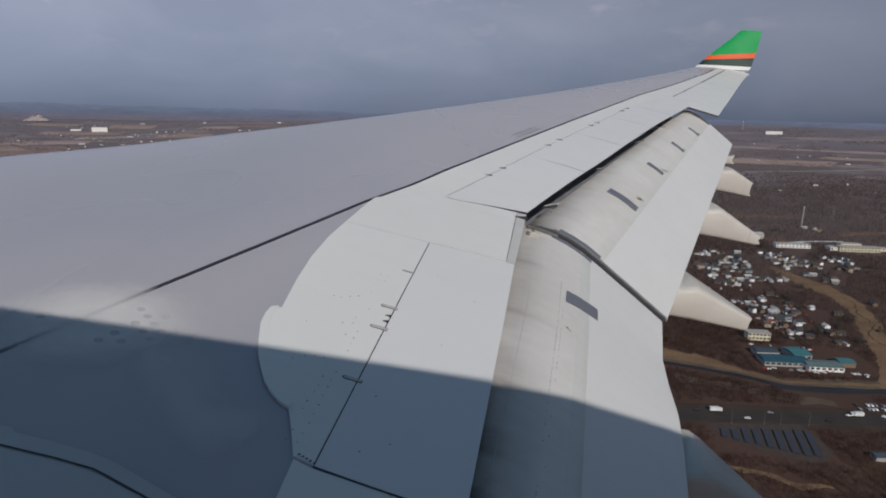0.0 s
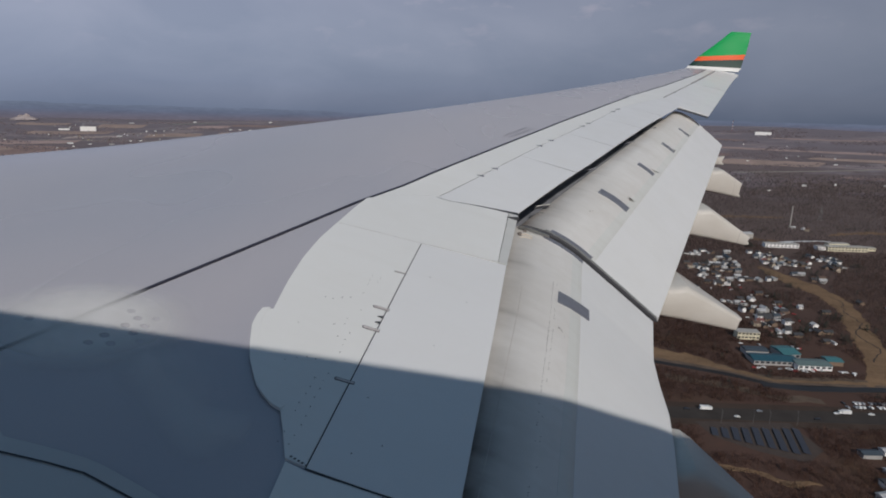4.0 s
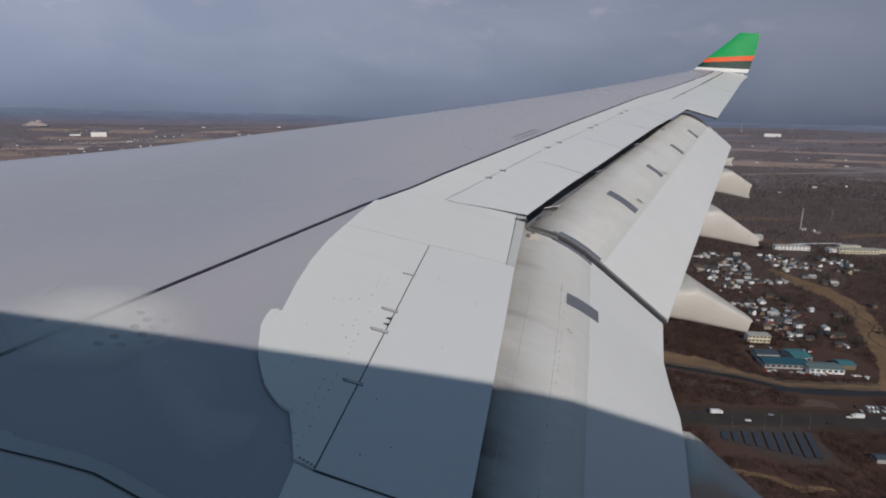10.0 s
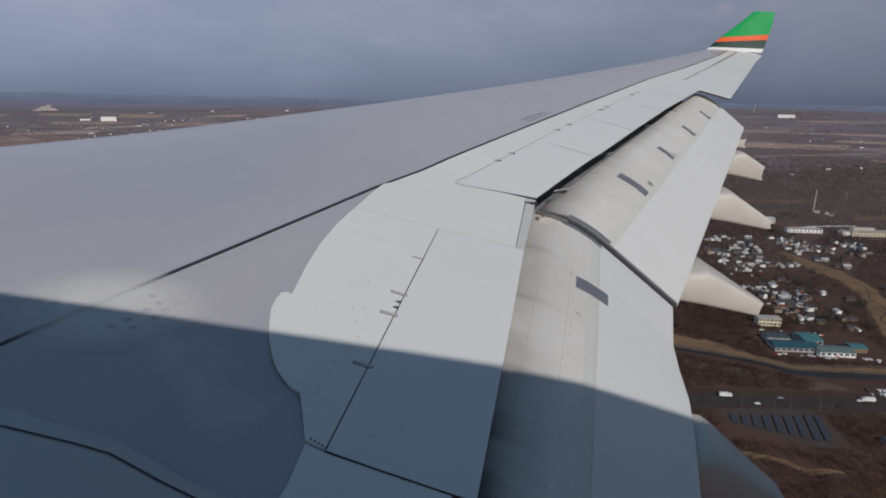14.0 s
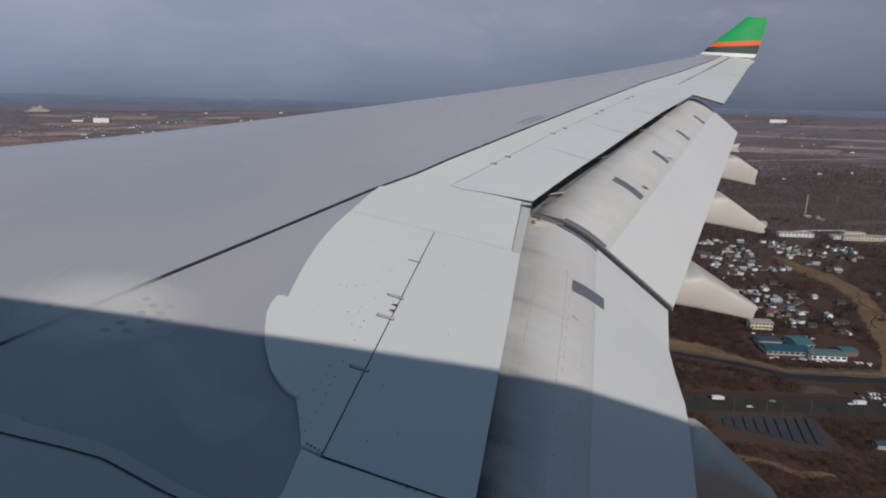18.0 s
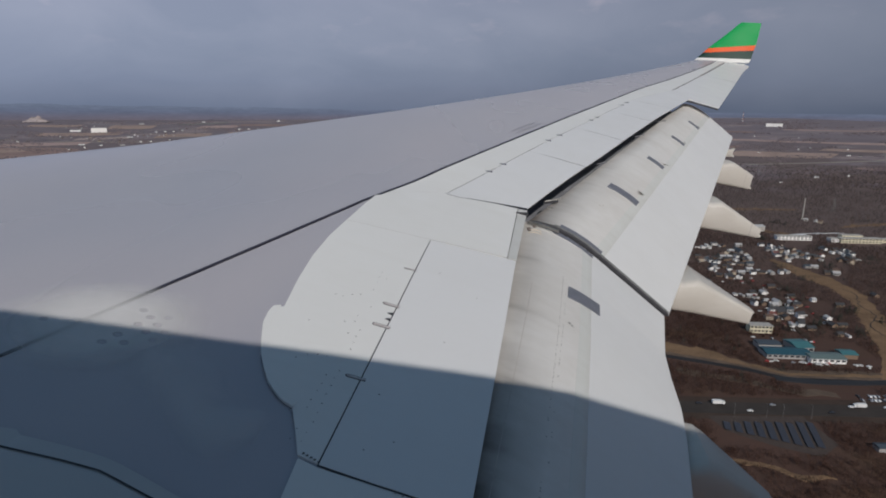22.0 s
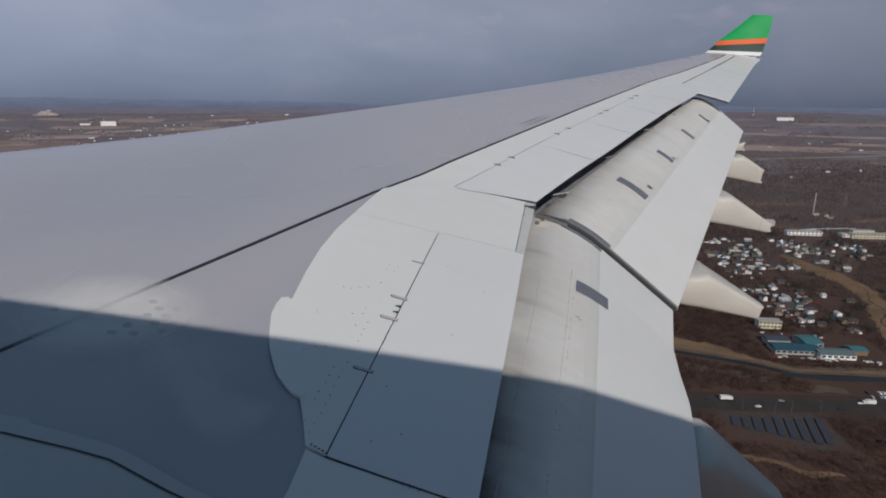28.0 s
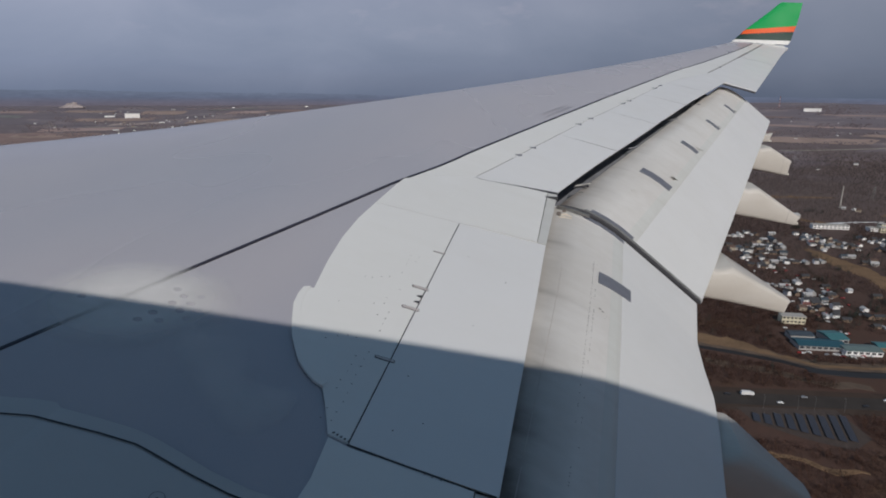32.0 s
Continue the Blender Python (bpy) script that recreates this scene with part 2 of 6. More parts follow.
def frost_material():
    m, nt, b = base_material("thin_frost")
    n = ramp(nt, noise_node(nt, 5.0, 6, 0.6), 0.3, 0.7, (0.78, 0.77, 0.75), (0.88, 0.87, 0.85))
    nt.links.new(n, b.inputs["Base Color"])
    b.inputs["Roughness"].default_value = 0.75
    # ragged, thinning rim: the film's own outline
    co = nt.nodes.new("ShaderNodeTexCoord")
    at = nt.nodes.new("ShaderNodeAttribute")
    at.attribute_name = "film"
    add = nt.nodes.new("ShaderNodeMath")
    add.operation = "ADD"
    no = nt.nodes.new("ShaderNodeMath")
    no.operation, no.inputs[1].default_value = "MULTIPLY_ADD", 0.30
    no.inputs[2].default_value = -0.15
    nt.links.new(noise_node(nt, 3.0, 3, 0.5), no.inputs[0])
    nt.links.new(at.outputs["Fac"], add.inputs[0])
    nt.links.new(no.outputs[0], add.inputs[1])
    a = ramp(nt, add.outputs[0], 0.0, 1.05, (0, 0, 0), (0.58,) * 3)
    nt.links.new(a, b.inputs["Alpha"])
    return m


M_FROST = frost_material()

# ---- making meshes ----


def part(name, bm, material, parent=None, label="", smooth=True):
    """Links a bmesh as one mesh object under a thing or a part."""
    me = bpy.data.meshes.new(name)
    bmesh.ops.recalc_face_normals(bm, faces=bm.faces)
    bm.to_mesh(me)
    bm.free()
    me.materials.append(material)
    if smooth:
        for p in me.polygons:
            p.use_smooth = True
        me.set_sharp_from_angle(angle=radians(32))
    ob = new(name, me)
    ob.parent = parent
    if label:
        tagged(ob, label)
    return ob


def box_bm(lo, hi, bm=None, bevel=0.0):
    bm = bm or bmesh.new()
    g = bmesh.ops.create_cube(bm, size=1)
    for v in g["verts"]:
        v.co = Vector([lo[i] + (v.co[i] + 0.5) * (hi[i] - lo[i]) for i in range(3)])
    if bevel:
        es = list({e for v in g["verts"] for e in v.link_edges})
        bmesh.ops.bevel(bm, geom=es, offset=bevel, segments=2, affect="EDGES")
    return bm


def tube_bm(a, b, r0, r1=None, n=8, bm=None):
    bm = bm or bmesh.new()
    a, b = Vector(a), Vector(b)
    q = (b - a).to_track_quat("Z", "Y")
    rings = []
    for p, r in ((a, r0), (b, r0 if r1 is None else r1)):
        rings.append([bm.verts.new(p + q @ Vector((r * math.cos(t), r * math.sin(t), 0))) for t in (2 * math.pi * i / n for i in range(n))])
    for i in range(n):
        bm.faces.new((rings[0][i], rings[0][(i + 1) % n], rings[1][(i + 1) % n], rings[1][i]))
    bm.faces.new(rings[0][::-1])
    bm.faces.new(rings[1])
    return bm


def loft_bm(rings, closed=True, caps=True, bm=None):
    """Skins rows of points, each row one section."""
    bm = bm or bmesh.new()
    vs = [[bm.verts.new(p) for p in r] for r in rings]
    n = len(vs[0])
    for a, b in zip(vs, vs[1:]):
        for i in range(n if closed else n - 1):
            j = (i + 1) % n
            bm.faces.new((a[i], a[j], b[j], b[i]))
    if caps:
        bm.faces.new(vs[0][::-1])
        bm.faces.new(vs[-1])
    return bm


def lerp_table(table, v):
    """table: (position, value) pairs in order."""
    if v <= table[0][0]:
        (a, p), (b, q) = table[0], table[1]
    else:
        for (a, p), (b, q) in zip(table, table[1:]):
            if v <= b:
                break
    return p + (q - p) * (v - a) / (b - a)


# ---- shape of the wing ----
TAN_LE = math.tan(radians(32))
SECTION = [(0, -0.032), (0.01, -0.018), (0.03, -0.003), (0.06, 0.012), (0.10, 0.026), (0.15, 0.040), (0.20, 0.050), (0.30, 0.061),
           (0.40, 0.064), (0.50, 0.060), (0.60, 0.051), (0.70, 0.038), (0.80, 0.021), (0.90, 0.0), (1.0, -0.024)]


def x_front(y):
    return (y - 2.82) * TAN_LE


def x_rear(y):
    return 10.4 + 0.9 * (y - 2.82) / 6.58 if y < 9.4 else 11.3 + 7.3 * (y - 9.4) / 19.6


def top(x, y):
    """Height of the wing's upper skin."""
    c = x_rear(y) - x_front(y)
    u = (x - x_front(y)) / c
    s = (y - 2.82) / 26.2
    rise = 0.10 * (y - 2.82) + 0.0008 * (y - 2.82) ** 2
    return rise + c * (lerp_table(SECTION, u) * (1 - 0.25 * s) + (0.127 * (1 - s) + 0.045 * s) * (0.9 - u))


SEAM = [(3.0, 7.0), (4.97, 7.552), (5.91, 7.82), (8.45, 8.565), (10.04, 9.13), (12.21, 10.0), (14.7, 11.02), (19.46, 13.06), (21.91, 14.28), (27.04, 16.72), (28.5, 17.35)]
HINGE = [(3.0, 9.25), (4.96, 9.30), (7.89, 9.37), (9.23, 9.30), (10.35, 9.72), (12.48, 10.53), (14.84, 11.49), (17.66, 12.63), (19.6, 13.72), (19.97, 13.99), (27.61, 17.33), (28.9, 17.9)]
SHROUD = [(3.0, 10.03), (5.1, 10.09), (8.06, 10.18), (9.53, 10.27), (10.27, 10.55), (11.12, 10.88), (12.39, 11.40), (14.1, 12.08), (16.29, 12.98), (19.25, 14.29)]
AIL_REAR = [(19.75, 15.25), (23.12, 16.53), (26.73, 17.89), (28.69, 18.69), (29.2, 18.88)]


def plate(name, outline, lift, thick, material, parent, label="", step=0.3, rim=0.0, droop=None):
    """A panel that follows the upper skin: outline in plan (x aft, y out), top face lift above the skin."""
    bm = bmesh.new()
    f = bm.faces.new([bm.verts.new((x, y, 0)) for x, y in outline])
    bmesh.ops.triangulate(bm, faces=[f])
    xs, ys = [p[0] for p in outline], [p[1] for p in outline]
    for axis, lo, hi in ((0, min(xs), max(xs)), (1, min(ys), max(ys))):
        n = max(1, int((hi - lo) / step))
        for i in range(1, n):
            co, no = [0, 0, 0], [0, 0, 0]
            co[axis], no[axis] = lo + (hi - lo) * i / n, 1
            bmesh.ops.bisect_plane(bm, geom=bm.verts[:] + bm.edges[:] + bm.faces[:], plane_co=co, plane_no=no)
    bmesh.ops.dissolve_degenerate(bm, dist=1e-4, edges=bm.edges)
    for v in bm.verts:
        v.co.z = top(v.co.x, v.co.y) + lift
        if droop:
            v.co.z -= droop(v.co.x, v.co.y)
    border = [e for e in bm.edges if e.is_boundary]
    g = bmesh.ops.extrude_edge_only(bm, edges=border)
    low = [v for v in g["geom"] if isinstance(v, bmesh.types.BMVert)]
    for v in low:
        v.co.z -= thick
    return part(name, bm, material, parent, label)


def ribbon(name, line, width, lift, material, parent, label=""):
    """A flat strip laid on the skin along points (y, x)."""
    bm = bmesh.new()
    y0, y1 = line[0][0], line[-1][0]
    n = max(2, int((y1 - y0) / 0.3))
    rows = []
    for i in range(n + 1):
        y = y0 + (y1 - y0) * i / n
        x = lerp_table(line, y)
        w = width(y) if callable(width) else width
        rows.append([(x + d, y, top(x + d, y) + z) for d, z in ((-w / 2, -0.01), (-w / 2, lift), (w / 2, lift), (w / 2, -0.01))])
    return part(name, loft_bm(rows, closed=False, caps=False, bm=bm), material, parent, label)


# ---- the aeroplane ----
plane = new("airplane")
plane.matrix_world = PLANE
tagged(plane, "airliner with grey wing, white lowered flaps and green winglet", "airplane")


def make_wing_box():
    us = [0, 0.004, 0.012, 0.025, 0.045, 0.07, 0.10, 0.14, 0.18, 0.23, 0.3, 0.38, 0.46, 0.54, 0.6, 0.66, 0.72, 0.78, 1.0]
    rings = []
    ys = [2.3 + 0.45 * i for i in range(60)]
    ys = [y for y in ys if y < 28.7] + [28.75]
    for y in ys:
        xl, xe = x_front(y), lerp_table(HINGE, y) + 0.03
        c = x_rear(y) - xl
        span = (xe - xl) / c
        up = [(xl + u * span * c, top(xl + u * span * c, y)) for u in us]
        s = (y - 2.82) / 26.2
        lo = [(x, z - c * (0.118 - 0.03 * s) * math.sin(math.pi * min(1, (u * span) ** 0.62)) - 0.012) for (x, z), u in zip(up, us)]
        ring = [(x, y, z) for x, z in up] + [(x, y, z) for x, z in lo[:0:-1]]
        rings.append(ring)
    part("wing_box", loft_bm(rings), M_GREY, plane, "smooth grey painted wing skin")


make_wing_box()

# dark joint along the rear spar
ribbon("spar_joint", SEAM, lambda y: 0.019 + 0.0014 * max(0, y - 4), 0.006, M_SEAM, plane, "dark sealed joint between the wing skins")

# seal under the trailing edge panels
ribbon("panel_seal", [(4.965, 9.30), (7.9, 9.37)], 0.06, 0.004, M_SEAL, plane, "dark rubber seal")


def outer_band(a, b, y0, y1, da=0.0, db=0.0, n=14):
    ys = [y0 + (y1 - y0) * i / n for i in range(n + 1)]
    return [(lerp_table(a, y) + da, y) for y in ys] + [(lerp_table(b, y) + db, y) for y in ys[::-1]]


lobe_panel = plate("trailing_panel", [(8.55, 7.765), (8.525, 7.35), (8.53, 6.92), (8.565, 6.52), (8.62, 6.12), (8.555, 6.09), (8.555, 6.0), (8.575, 5.88), (8.645, 5.70), (8.70, 5.58), (8.77, 5.47),
                               (8.83, 5.385), (8.90, 5.32), (8.97, 5.275), (9.03, 5.26), (9.06, 5.265), (9.11, 5.11), (9.18, 4.965), (9.29, 4.96), (9.357, 7.884)], 0.010, 0.016,
                   M_WHITE, plane, "white riveted access panel with a rounded lobe")
root_panel = plate("root_panel", [(9.19, 4.945), (9.205, 4.68), (9.17, 4.3), (9.1, 3.2), (9.93, 3.2), (9.958, 4.88), (9.962, 4.985), (9.86, 4.978), (9.30, 4.935)], 0.010, 0.018, M_WHITE, plane)
plate("root_edge_strip", [(9.967, 4.985), (9.963, 4.88), (9.935, 3.2), (10.04, 3.2), (10.066, 4.93), (10.07, 5.0)], 0.004, 0.018, M_FAIRING, plane, "grey recessed edge strip")
ribs = [(8.62, 8.6), (8.552, 7.766), (9.36, 7.886), (10.107, 8.052), (10.150, 9.405), (10.165, 9.48), (9.79, 9.355), (9.46, 9.225), (9.29, 9.215)]
kink_panel = plate("kink_panel", ribs[:1] + [(8.58, 8.2)] + ribs[1:], 0.010, 0.016, M_WHITE, plane)
plate("edge_strip", [(10.114, 8.058), (10.197, 8.065), (10.272, 9.52), (10.172, 9.485), (10.160, 9.405)], 0.010, 0.010, M_EDGE, plane, "dull grey edge strip")
outer_panel = plate("outer_panel", outer_band(SEAM, HINGE, 8.62, 28.6, 0.03, -0.006, 30), 0.008, 0.012, M_WHITE, plane, "long white panel along the rear spar", 0.5)
ribbon("spoiler_seal", [(9.3, 9.33), (10.35, 9.72), (12.48, 10.53), (14.84, 11.49), (17.66, 12.63), (19.6, 13.72)], 0.07, 0.003, M_SEAL, plane)
ribbon("aileron_seal", [(19.8, 13.89), (19.97, 13.99), (27.61, 17.33), (28.5, 17.72)], 0.06, 0.003, M_SEAL, plane)


ribbon("aileron_gap", [(20.1, 14.045), (27.61, 17.33), (28.3, 17.63)], lambda y: 0.035 + 0.035 * (y > 23.9), 0.0125, M_AILGAP, plane, "brown-grey aileron hinge gap")


def skin_line(pts, width, material, parent, label="", lift=0.0118):
    """A thin joint drawn along a line in plan, on top of the panels."""
    rows = []
    for (xa, ya), (xb, yb) in zip(pts, pts[1:]):
        n = max(1, int(math.hypot(xb - xa, yb - ya) / 0.15))
        d = Vector((xb - xa, yb - ya)).normalized() * width / 2
        for i in range(n + 1):
            x, y = xa + (xb - xa) * i / n, ya + (yb - ya) * i / n
            rows.append([(x - d.y, y + d.x, top(x, y) + lift), (x + d.y, y - d.x, top(x, y) + lift)])
    return part("skin_joint", loft_bm(rows, closed=False, caps=False), material, parent, label)


M_JOINT = plain("grey_joint_sealant", (0.30, 0.29, 0.285), 0.6, 0, 15, 0.25)
skin_line([(8.56, 7.768), (9.36, 7.889)], 0.005, M_FAINT, plane, "faint brownish panel joint")
skin_line([(9.362, 7.8894), (10.11, 8.055)], 0.006, M_JOINT, plane, "thin grey panel joint")
skin_line([(9.29, 9.222), (9.46, 9.232), (9.80, 9.363), (10.27, 9.53)], 0.010, M_SEAL, plane, "thin dark spoiler end gap")
plate("end_gap_wedge", [(9.55, 9.268), (9.80, 9.366), (10.20, 9.508), (10.27, 9.533), (10.27, 9.470), (9.98, 9.402)], 0.0126, 0.003, M_SEAL, plane, "black wedge-shaped gap at the spoiler's end")
for y in (11.685, 13.75, 15.805, 17.605):
    skin_line([(lerp_table(HINGE, y) + 0.25, y), (lerp_table(SHROUD, y), y)], 0.014, M_JOINT, plane, "thin spoiler end gap")
skin_line([(lerp_table(HINGE, 24.1) + 0.02, 24.105), (lerp_table(AIL_REAR, 24.1), 24.105)], 0.014, M_JOINT, plane, "thin aileron end gap")
skin_line([(9.293, 4.946), (9.60, 4.962), (9.86, 4.984), (10.075, 5.010)], 0.013, M_SEAL, plane, "dark spoiler end gap at the wing root", 0.0112)
skin_line([(9.79, 4.982), (10.03, 5.003)], 0.004, M_TAN, plane, "rusty stain along the spoiler end gap", 0.0125)
skin_line([(8.67, 8.72), (9.22, 9.2)], 0.004, M_FAINT, plane, "faint brownish panel joint")
lobe = [(8.555, 6.09), (8.555, 6.0), (8.575, 5.88), (8.645, 5.70), (8.70, 5.58), (8.77, 5.47), (8.83, 5.385), (8.90, 5.32), (8.97, 5.275), (9.03, 5.262)]
plate("edge_doubler", lobe + [(9.045, 5.30)] + [(x + 0.042, y + 0.035) for x, y in lobe[::-1][1:]], 0.0135, 0.006, M_WHITE, lobe_panel, "raised rounded edge strip", 0.15)


def wedge_plate(name, outline, material, label, droop=None, step=0.3, thick=0.05):
    return plate(name, outline, 0.010, thick, material, plane, label, step, droop=droop)


spoiler = wedge_plate("spoiler", [(9.299, 4.955), (9.60, 4.972), (9.86, 4.992), (10.088, 5.017), (10.126, 6.05), (10.164, 7.05), (10.194, 8.050), (9.366, 7.884), (9.3325, 6.4)],
                      M_SPOILER, "flat white inboard spoiler panel with dark hinge gap", thick=0.008)
ys = [9.54 + (11.68 - 9.54) * i / 6 for i in range(7)]
wedge_plate("outer_spoiler", [(9.80, 9.37), (9.46, 9.238), (9.31, 9.228)] + [(lerp_table(HINGE, y) + 0.008, y) for y in ys[1:]] + [(lerp_table(SHROUD, y), y) for y in ys[::-1]],
            M_SPOILER, "white outboard spoiler panel beside the wing's kink", thick=0.008, step=0.4)
for ya, yb in ((11.69, 13.745), (13.755, 15.80), (15.81, 17.60), (17.61, 19.40)):
    wedge_plate("outer_spoiler", outer_band(HINGE, SHROUD, ya, yb, 0.008, 0.0, 6), M_SPOILER, "white outboard spoiler panel", thick=0.008, step=0.4)


def ail_droop(x, y):
    return 0.03 * max(0.0, x - lerp_table(HINGE, y)) * max(0.0, 1 - (y - 19.7) / 4.6)


wedge_plate("aileron", [(13.62, 19.42), (14.36, 19.42), (15.16, 19.52)][::-1] + outer_band(HINGE, AIL_REAR, 19.75, 24.1, 0.008, 0, 6)[:7] + outer_band(HINGE, AIL_REAR, 19.75, 24.1, 0.008, 0, 6)[7:], M_SPOILER, "white inner aileron", ail_droop, 0.4, 0.02)
wedge_plate("aileron", outer_band(HINGE, AIL_REAR, 24.11, 28.4, 0.008, 0, 6), M_SPOILER, "white outer aileron", None, 0.4, 0.02)
bm = bmesh.new()
loft_bm([[(x, y + d, top(x, y) + z - ail_droop(x, y)) for d, z in ((-0.02, -0.055), (-0.02, -0.012), (0.0, -0.012), (0.0, -0.055))] for x, y in ((13.75, 19.40), (14.36, 19.40), (15.14, 19.50))], bm=bm)
part("aileron_end", bm, M_SEAL, plane, "dark inner end of the aileron")
part("aileron_bracket", box_bm((14.0, 19.34, top(14.1, 19.3) - 0.075), (14.40, 19.39, top(14.1, 19.3) - 0.038), bevel=0.006), M_WHITE, plane, "small white hinge bracket")
plate("tip_panel", outer_band(HINGE, AIL_REAR, 28.42, 28.9, -0.01, 0, 3), 0.008, 0.05, M_WHITE, plane)


def make_spoiler_fittings():
    # hinge brackets across the inboard spoiler's gap, with greasy surrounds
    for y, length, half in ((7.19, 0.105, 0.009), (6.565, 0.125, 0.016), (6.27, 0.125, 0.016), (5.66, 0.125, 0.013)):
        x0 = 9.345 + 0.012 * (y - 6) - length
        nose = [(x0 + 0.010, -1.0), (x0, -0.4), (x0, 0.5), (x0 + 0.010, 1.0)]
        rim = [(x, y + half * s) for x, s in nose] + [(x0 + length, y + half + 0.016), (x0 + length, y - half + 0.016)]
        br = plate("hinge_bracket", rim, 0.0135, 0.004, M_RIVET, spoiler, "hinge bracket with dark greasy rim")
        k = half - 0.0050
        face = [(x + 0.008, y + k * s) for x, s in nose] + [(x0 + length - 0.003, y + k + 0.015), (x0 + length - 0.003, y - k + 0.015)]
        plate("bracket_face", face, 0.0155, 0.003, M_BRACKET, br, "worn pinkish bare metal face")
    for y in (6.38, 6.46):
        x = 9.31
        part("actuator_slot", box_bm((x - 0.045, y - 0.010, top(x, y) + 0.0), (x + 0.02, y + 0.010, top(x, y) + 0.016)), M_SEAL, spoiler, "black actuator slot")
    # small fittings along the outer hinge line
    for y in (10.35, 10.78, 12.48, 12.98, 14.60, 14.95, 16.7, 17.1, 21.4, 25.2):
        x = lerp_table(HINGE, y)
        part("hinge_fitting", box_bm((x - 0.10, y - 0.014, top(x, y) - 0.02), (x + 0.05, y + 0.014, top(x, y) + 0.020), bevel=0.005), M_STRIP, plane, "small dark hinge fitting")
    # short dark bar and eyebolt at the kink
    part("hinge_bar", box_bm((10.045, 9.30, top(10.18, 9.33) - 0.02), (10.285, 9.325, top(10.18, 9.33) + 0.022), bevel=0.004), M_SEAL, plane, "short dark hinge bar")
    part("support_roller", tube_bm((10.30, 9.22, 0.60), (10.30, 9.30, 0.62), 0.035, n=14), M_DIRT, plane, "rusty flap support roller")


make_spoiler_fittings()


M_FOLD = plain("cream_seal_rubber", (0.70, 0.62, 0.52), 0.6, 0, 12, 0.25)


def make_kink_links():
    # corroded flap support links at the kink
    z = top(10.26, 9.4)
    bm = box_bm((10.22, 9.20, z - 0.26), (10.46, 9.32, z - 0.19), bevel=0.012)
    part("support_plate", bm, M_TAN, plane, "tan corroded support plate")
    rows = []
    for i in range(7):
        t = i / 6
        x, zz = 10.28 + 0.38 * t, z - 0.115 - 0.06 * t - 0.05 * t * t
        rows.append([(x, 9.40 + d, zz + e) for d, e in ((-0.018, 0), (-0.018, 0.03), (0.018, 0.03), (0.018, 0))])
    part("support_link", loft_bm(rows), M_STEEL, plane, "curved grey metal flap link")
    for d, e in ((0.0, 0.0), (-0.07, -0.015)):
        pts = [(10.235 + d * 0.3, 9.20 + d, 0.585 + e), (10.30, 9.24 + d, 0.625 + e), (10.37, 9.27 + d, 0.63 + e), (10.45, 9.28 + d, 0.60 + e)]
        rows = [[(x, y + 0.012 * math.cos(t), z_ + 0.010 * math.sin(t)) for t in (0, 1.257, 2.513, 3.770, 5.027)] for x, y, z_ in pts]
        part("seal_fold", loft_bm(rows), M_FOLD, plane, "cream rubber fold of the flap's corner seal")
    part("link_pin", tube_bm((10.36, 9.34, z - 0.15), (10.36, 9.46, z - 0.15), 0.022, n=12), M_DIRT, plane, "brown link pin")


make_kink_links()


HEAD = bpy.data.meshes.new("fastener")
ring = [(math.cos(math.pi * i / 3), math.sin(math.pi * i / 3)) for i in range(6)]
HEAD.from_pydata([(x, y, 0) for x, y in ring] + [(0.8 * x, 0.8 * y, 1) for x, y in ring], [], [tuple(range(6, 12))] + [(i, (i + 1) % 6, 6 + (i + 1) % 6, 6 + i) for i in range(6)])
HEAD.materials.append(M_RIVET)


def make_fasteners():
    # rows of dark fasteners on the white panels
    rng = random.Random(7)

    def dot(x, y, r):
        q = new("fastener", HEAD)
        q.parent = lobe_panel
        q.matrix_local = Matrix.Translation((x, y, top(x, y) + 0.0115)) @ Matrix.Diagonal((r, r, 0.002, 1))

    for i in range(26):
        y = 5.05 + 0.078 * i
        for dx in (0.16, 0.22):
            if rng.random() < (0.8 if y < 5.6 else 0.38):
                dot(9.33 - dx + rng.uniform(-0.006, 0.006), y + rng.uniform(-0.008, 0.008), rng.uniform(0.0032, 0.0060))
    for y in (5.55, 5.98, 6.35):
        for i in range(9):
            if rng.random() < 0.45:
                dot(8.66 + 0.055 * i + max(0, (5.6 - y)) * 0.3, y + rng.uniform(-0.02, 0.02) + 0.03 * i, rng.uniform(0.004, 0.0065))
    for i in range(5):
        dot(9.205 + 0.022 * i, 4.985 - 0.004 * i, 0.0085)
    for x, y in ((9.704, 4.960), (9.744, 4.961), (9.789, 4.965)):
        dot(x, y, 0.005)
    for x, y in ((9.74, 6.35), (9.62, 5.28), (9.48, 5.15), (9.45, 5.6), (9.9, 7.1), (9.55, 7.3)):
        dot(x, y, 0.0055)


make_fasteners()


def make_lettering():
    # two lines of unreadable stencil marks on the grey skin
    rng = random.Random(3)
    for row, dx in ((0, -0.15), (1, -0.25)):
        for i in range(11):
            y = 12.62 + 0.085 * i + row * 0.02
            x = lerp_table(SEAM, y) + dx
            w = rng.uniform(0.03, 0.05)
            bm = bmesh.new()
            bm.faces.new([bm.verts.new((x + a, y + b + a * 0.1, top(x + a, y + b) + 0.004)) for a, b in ((0, 0), (0.038, 0), (0.038, w), (0, w))])
            part("stencil_bar", bm, M_LETTER, plane)


make_lettering()


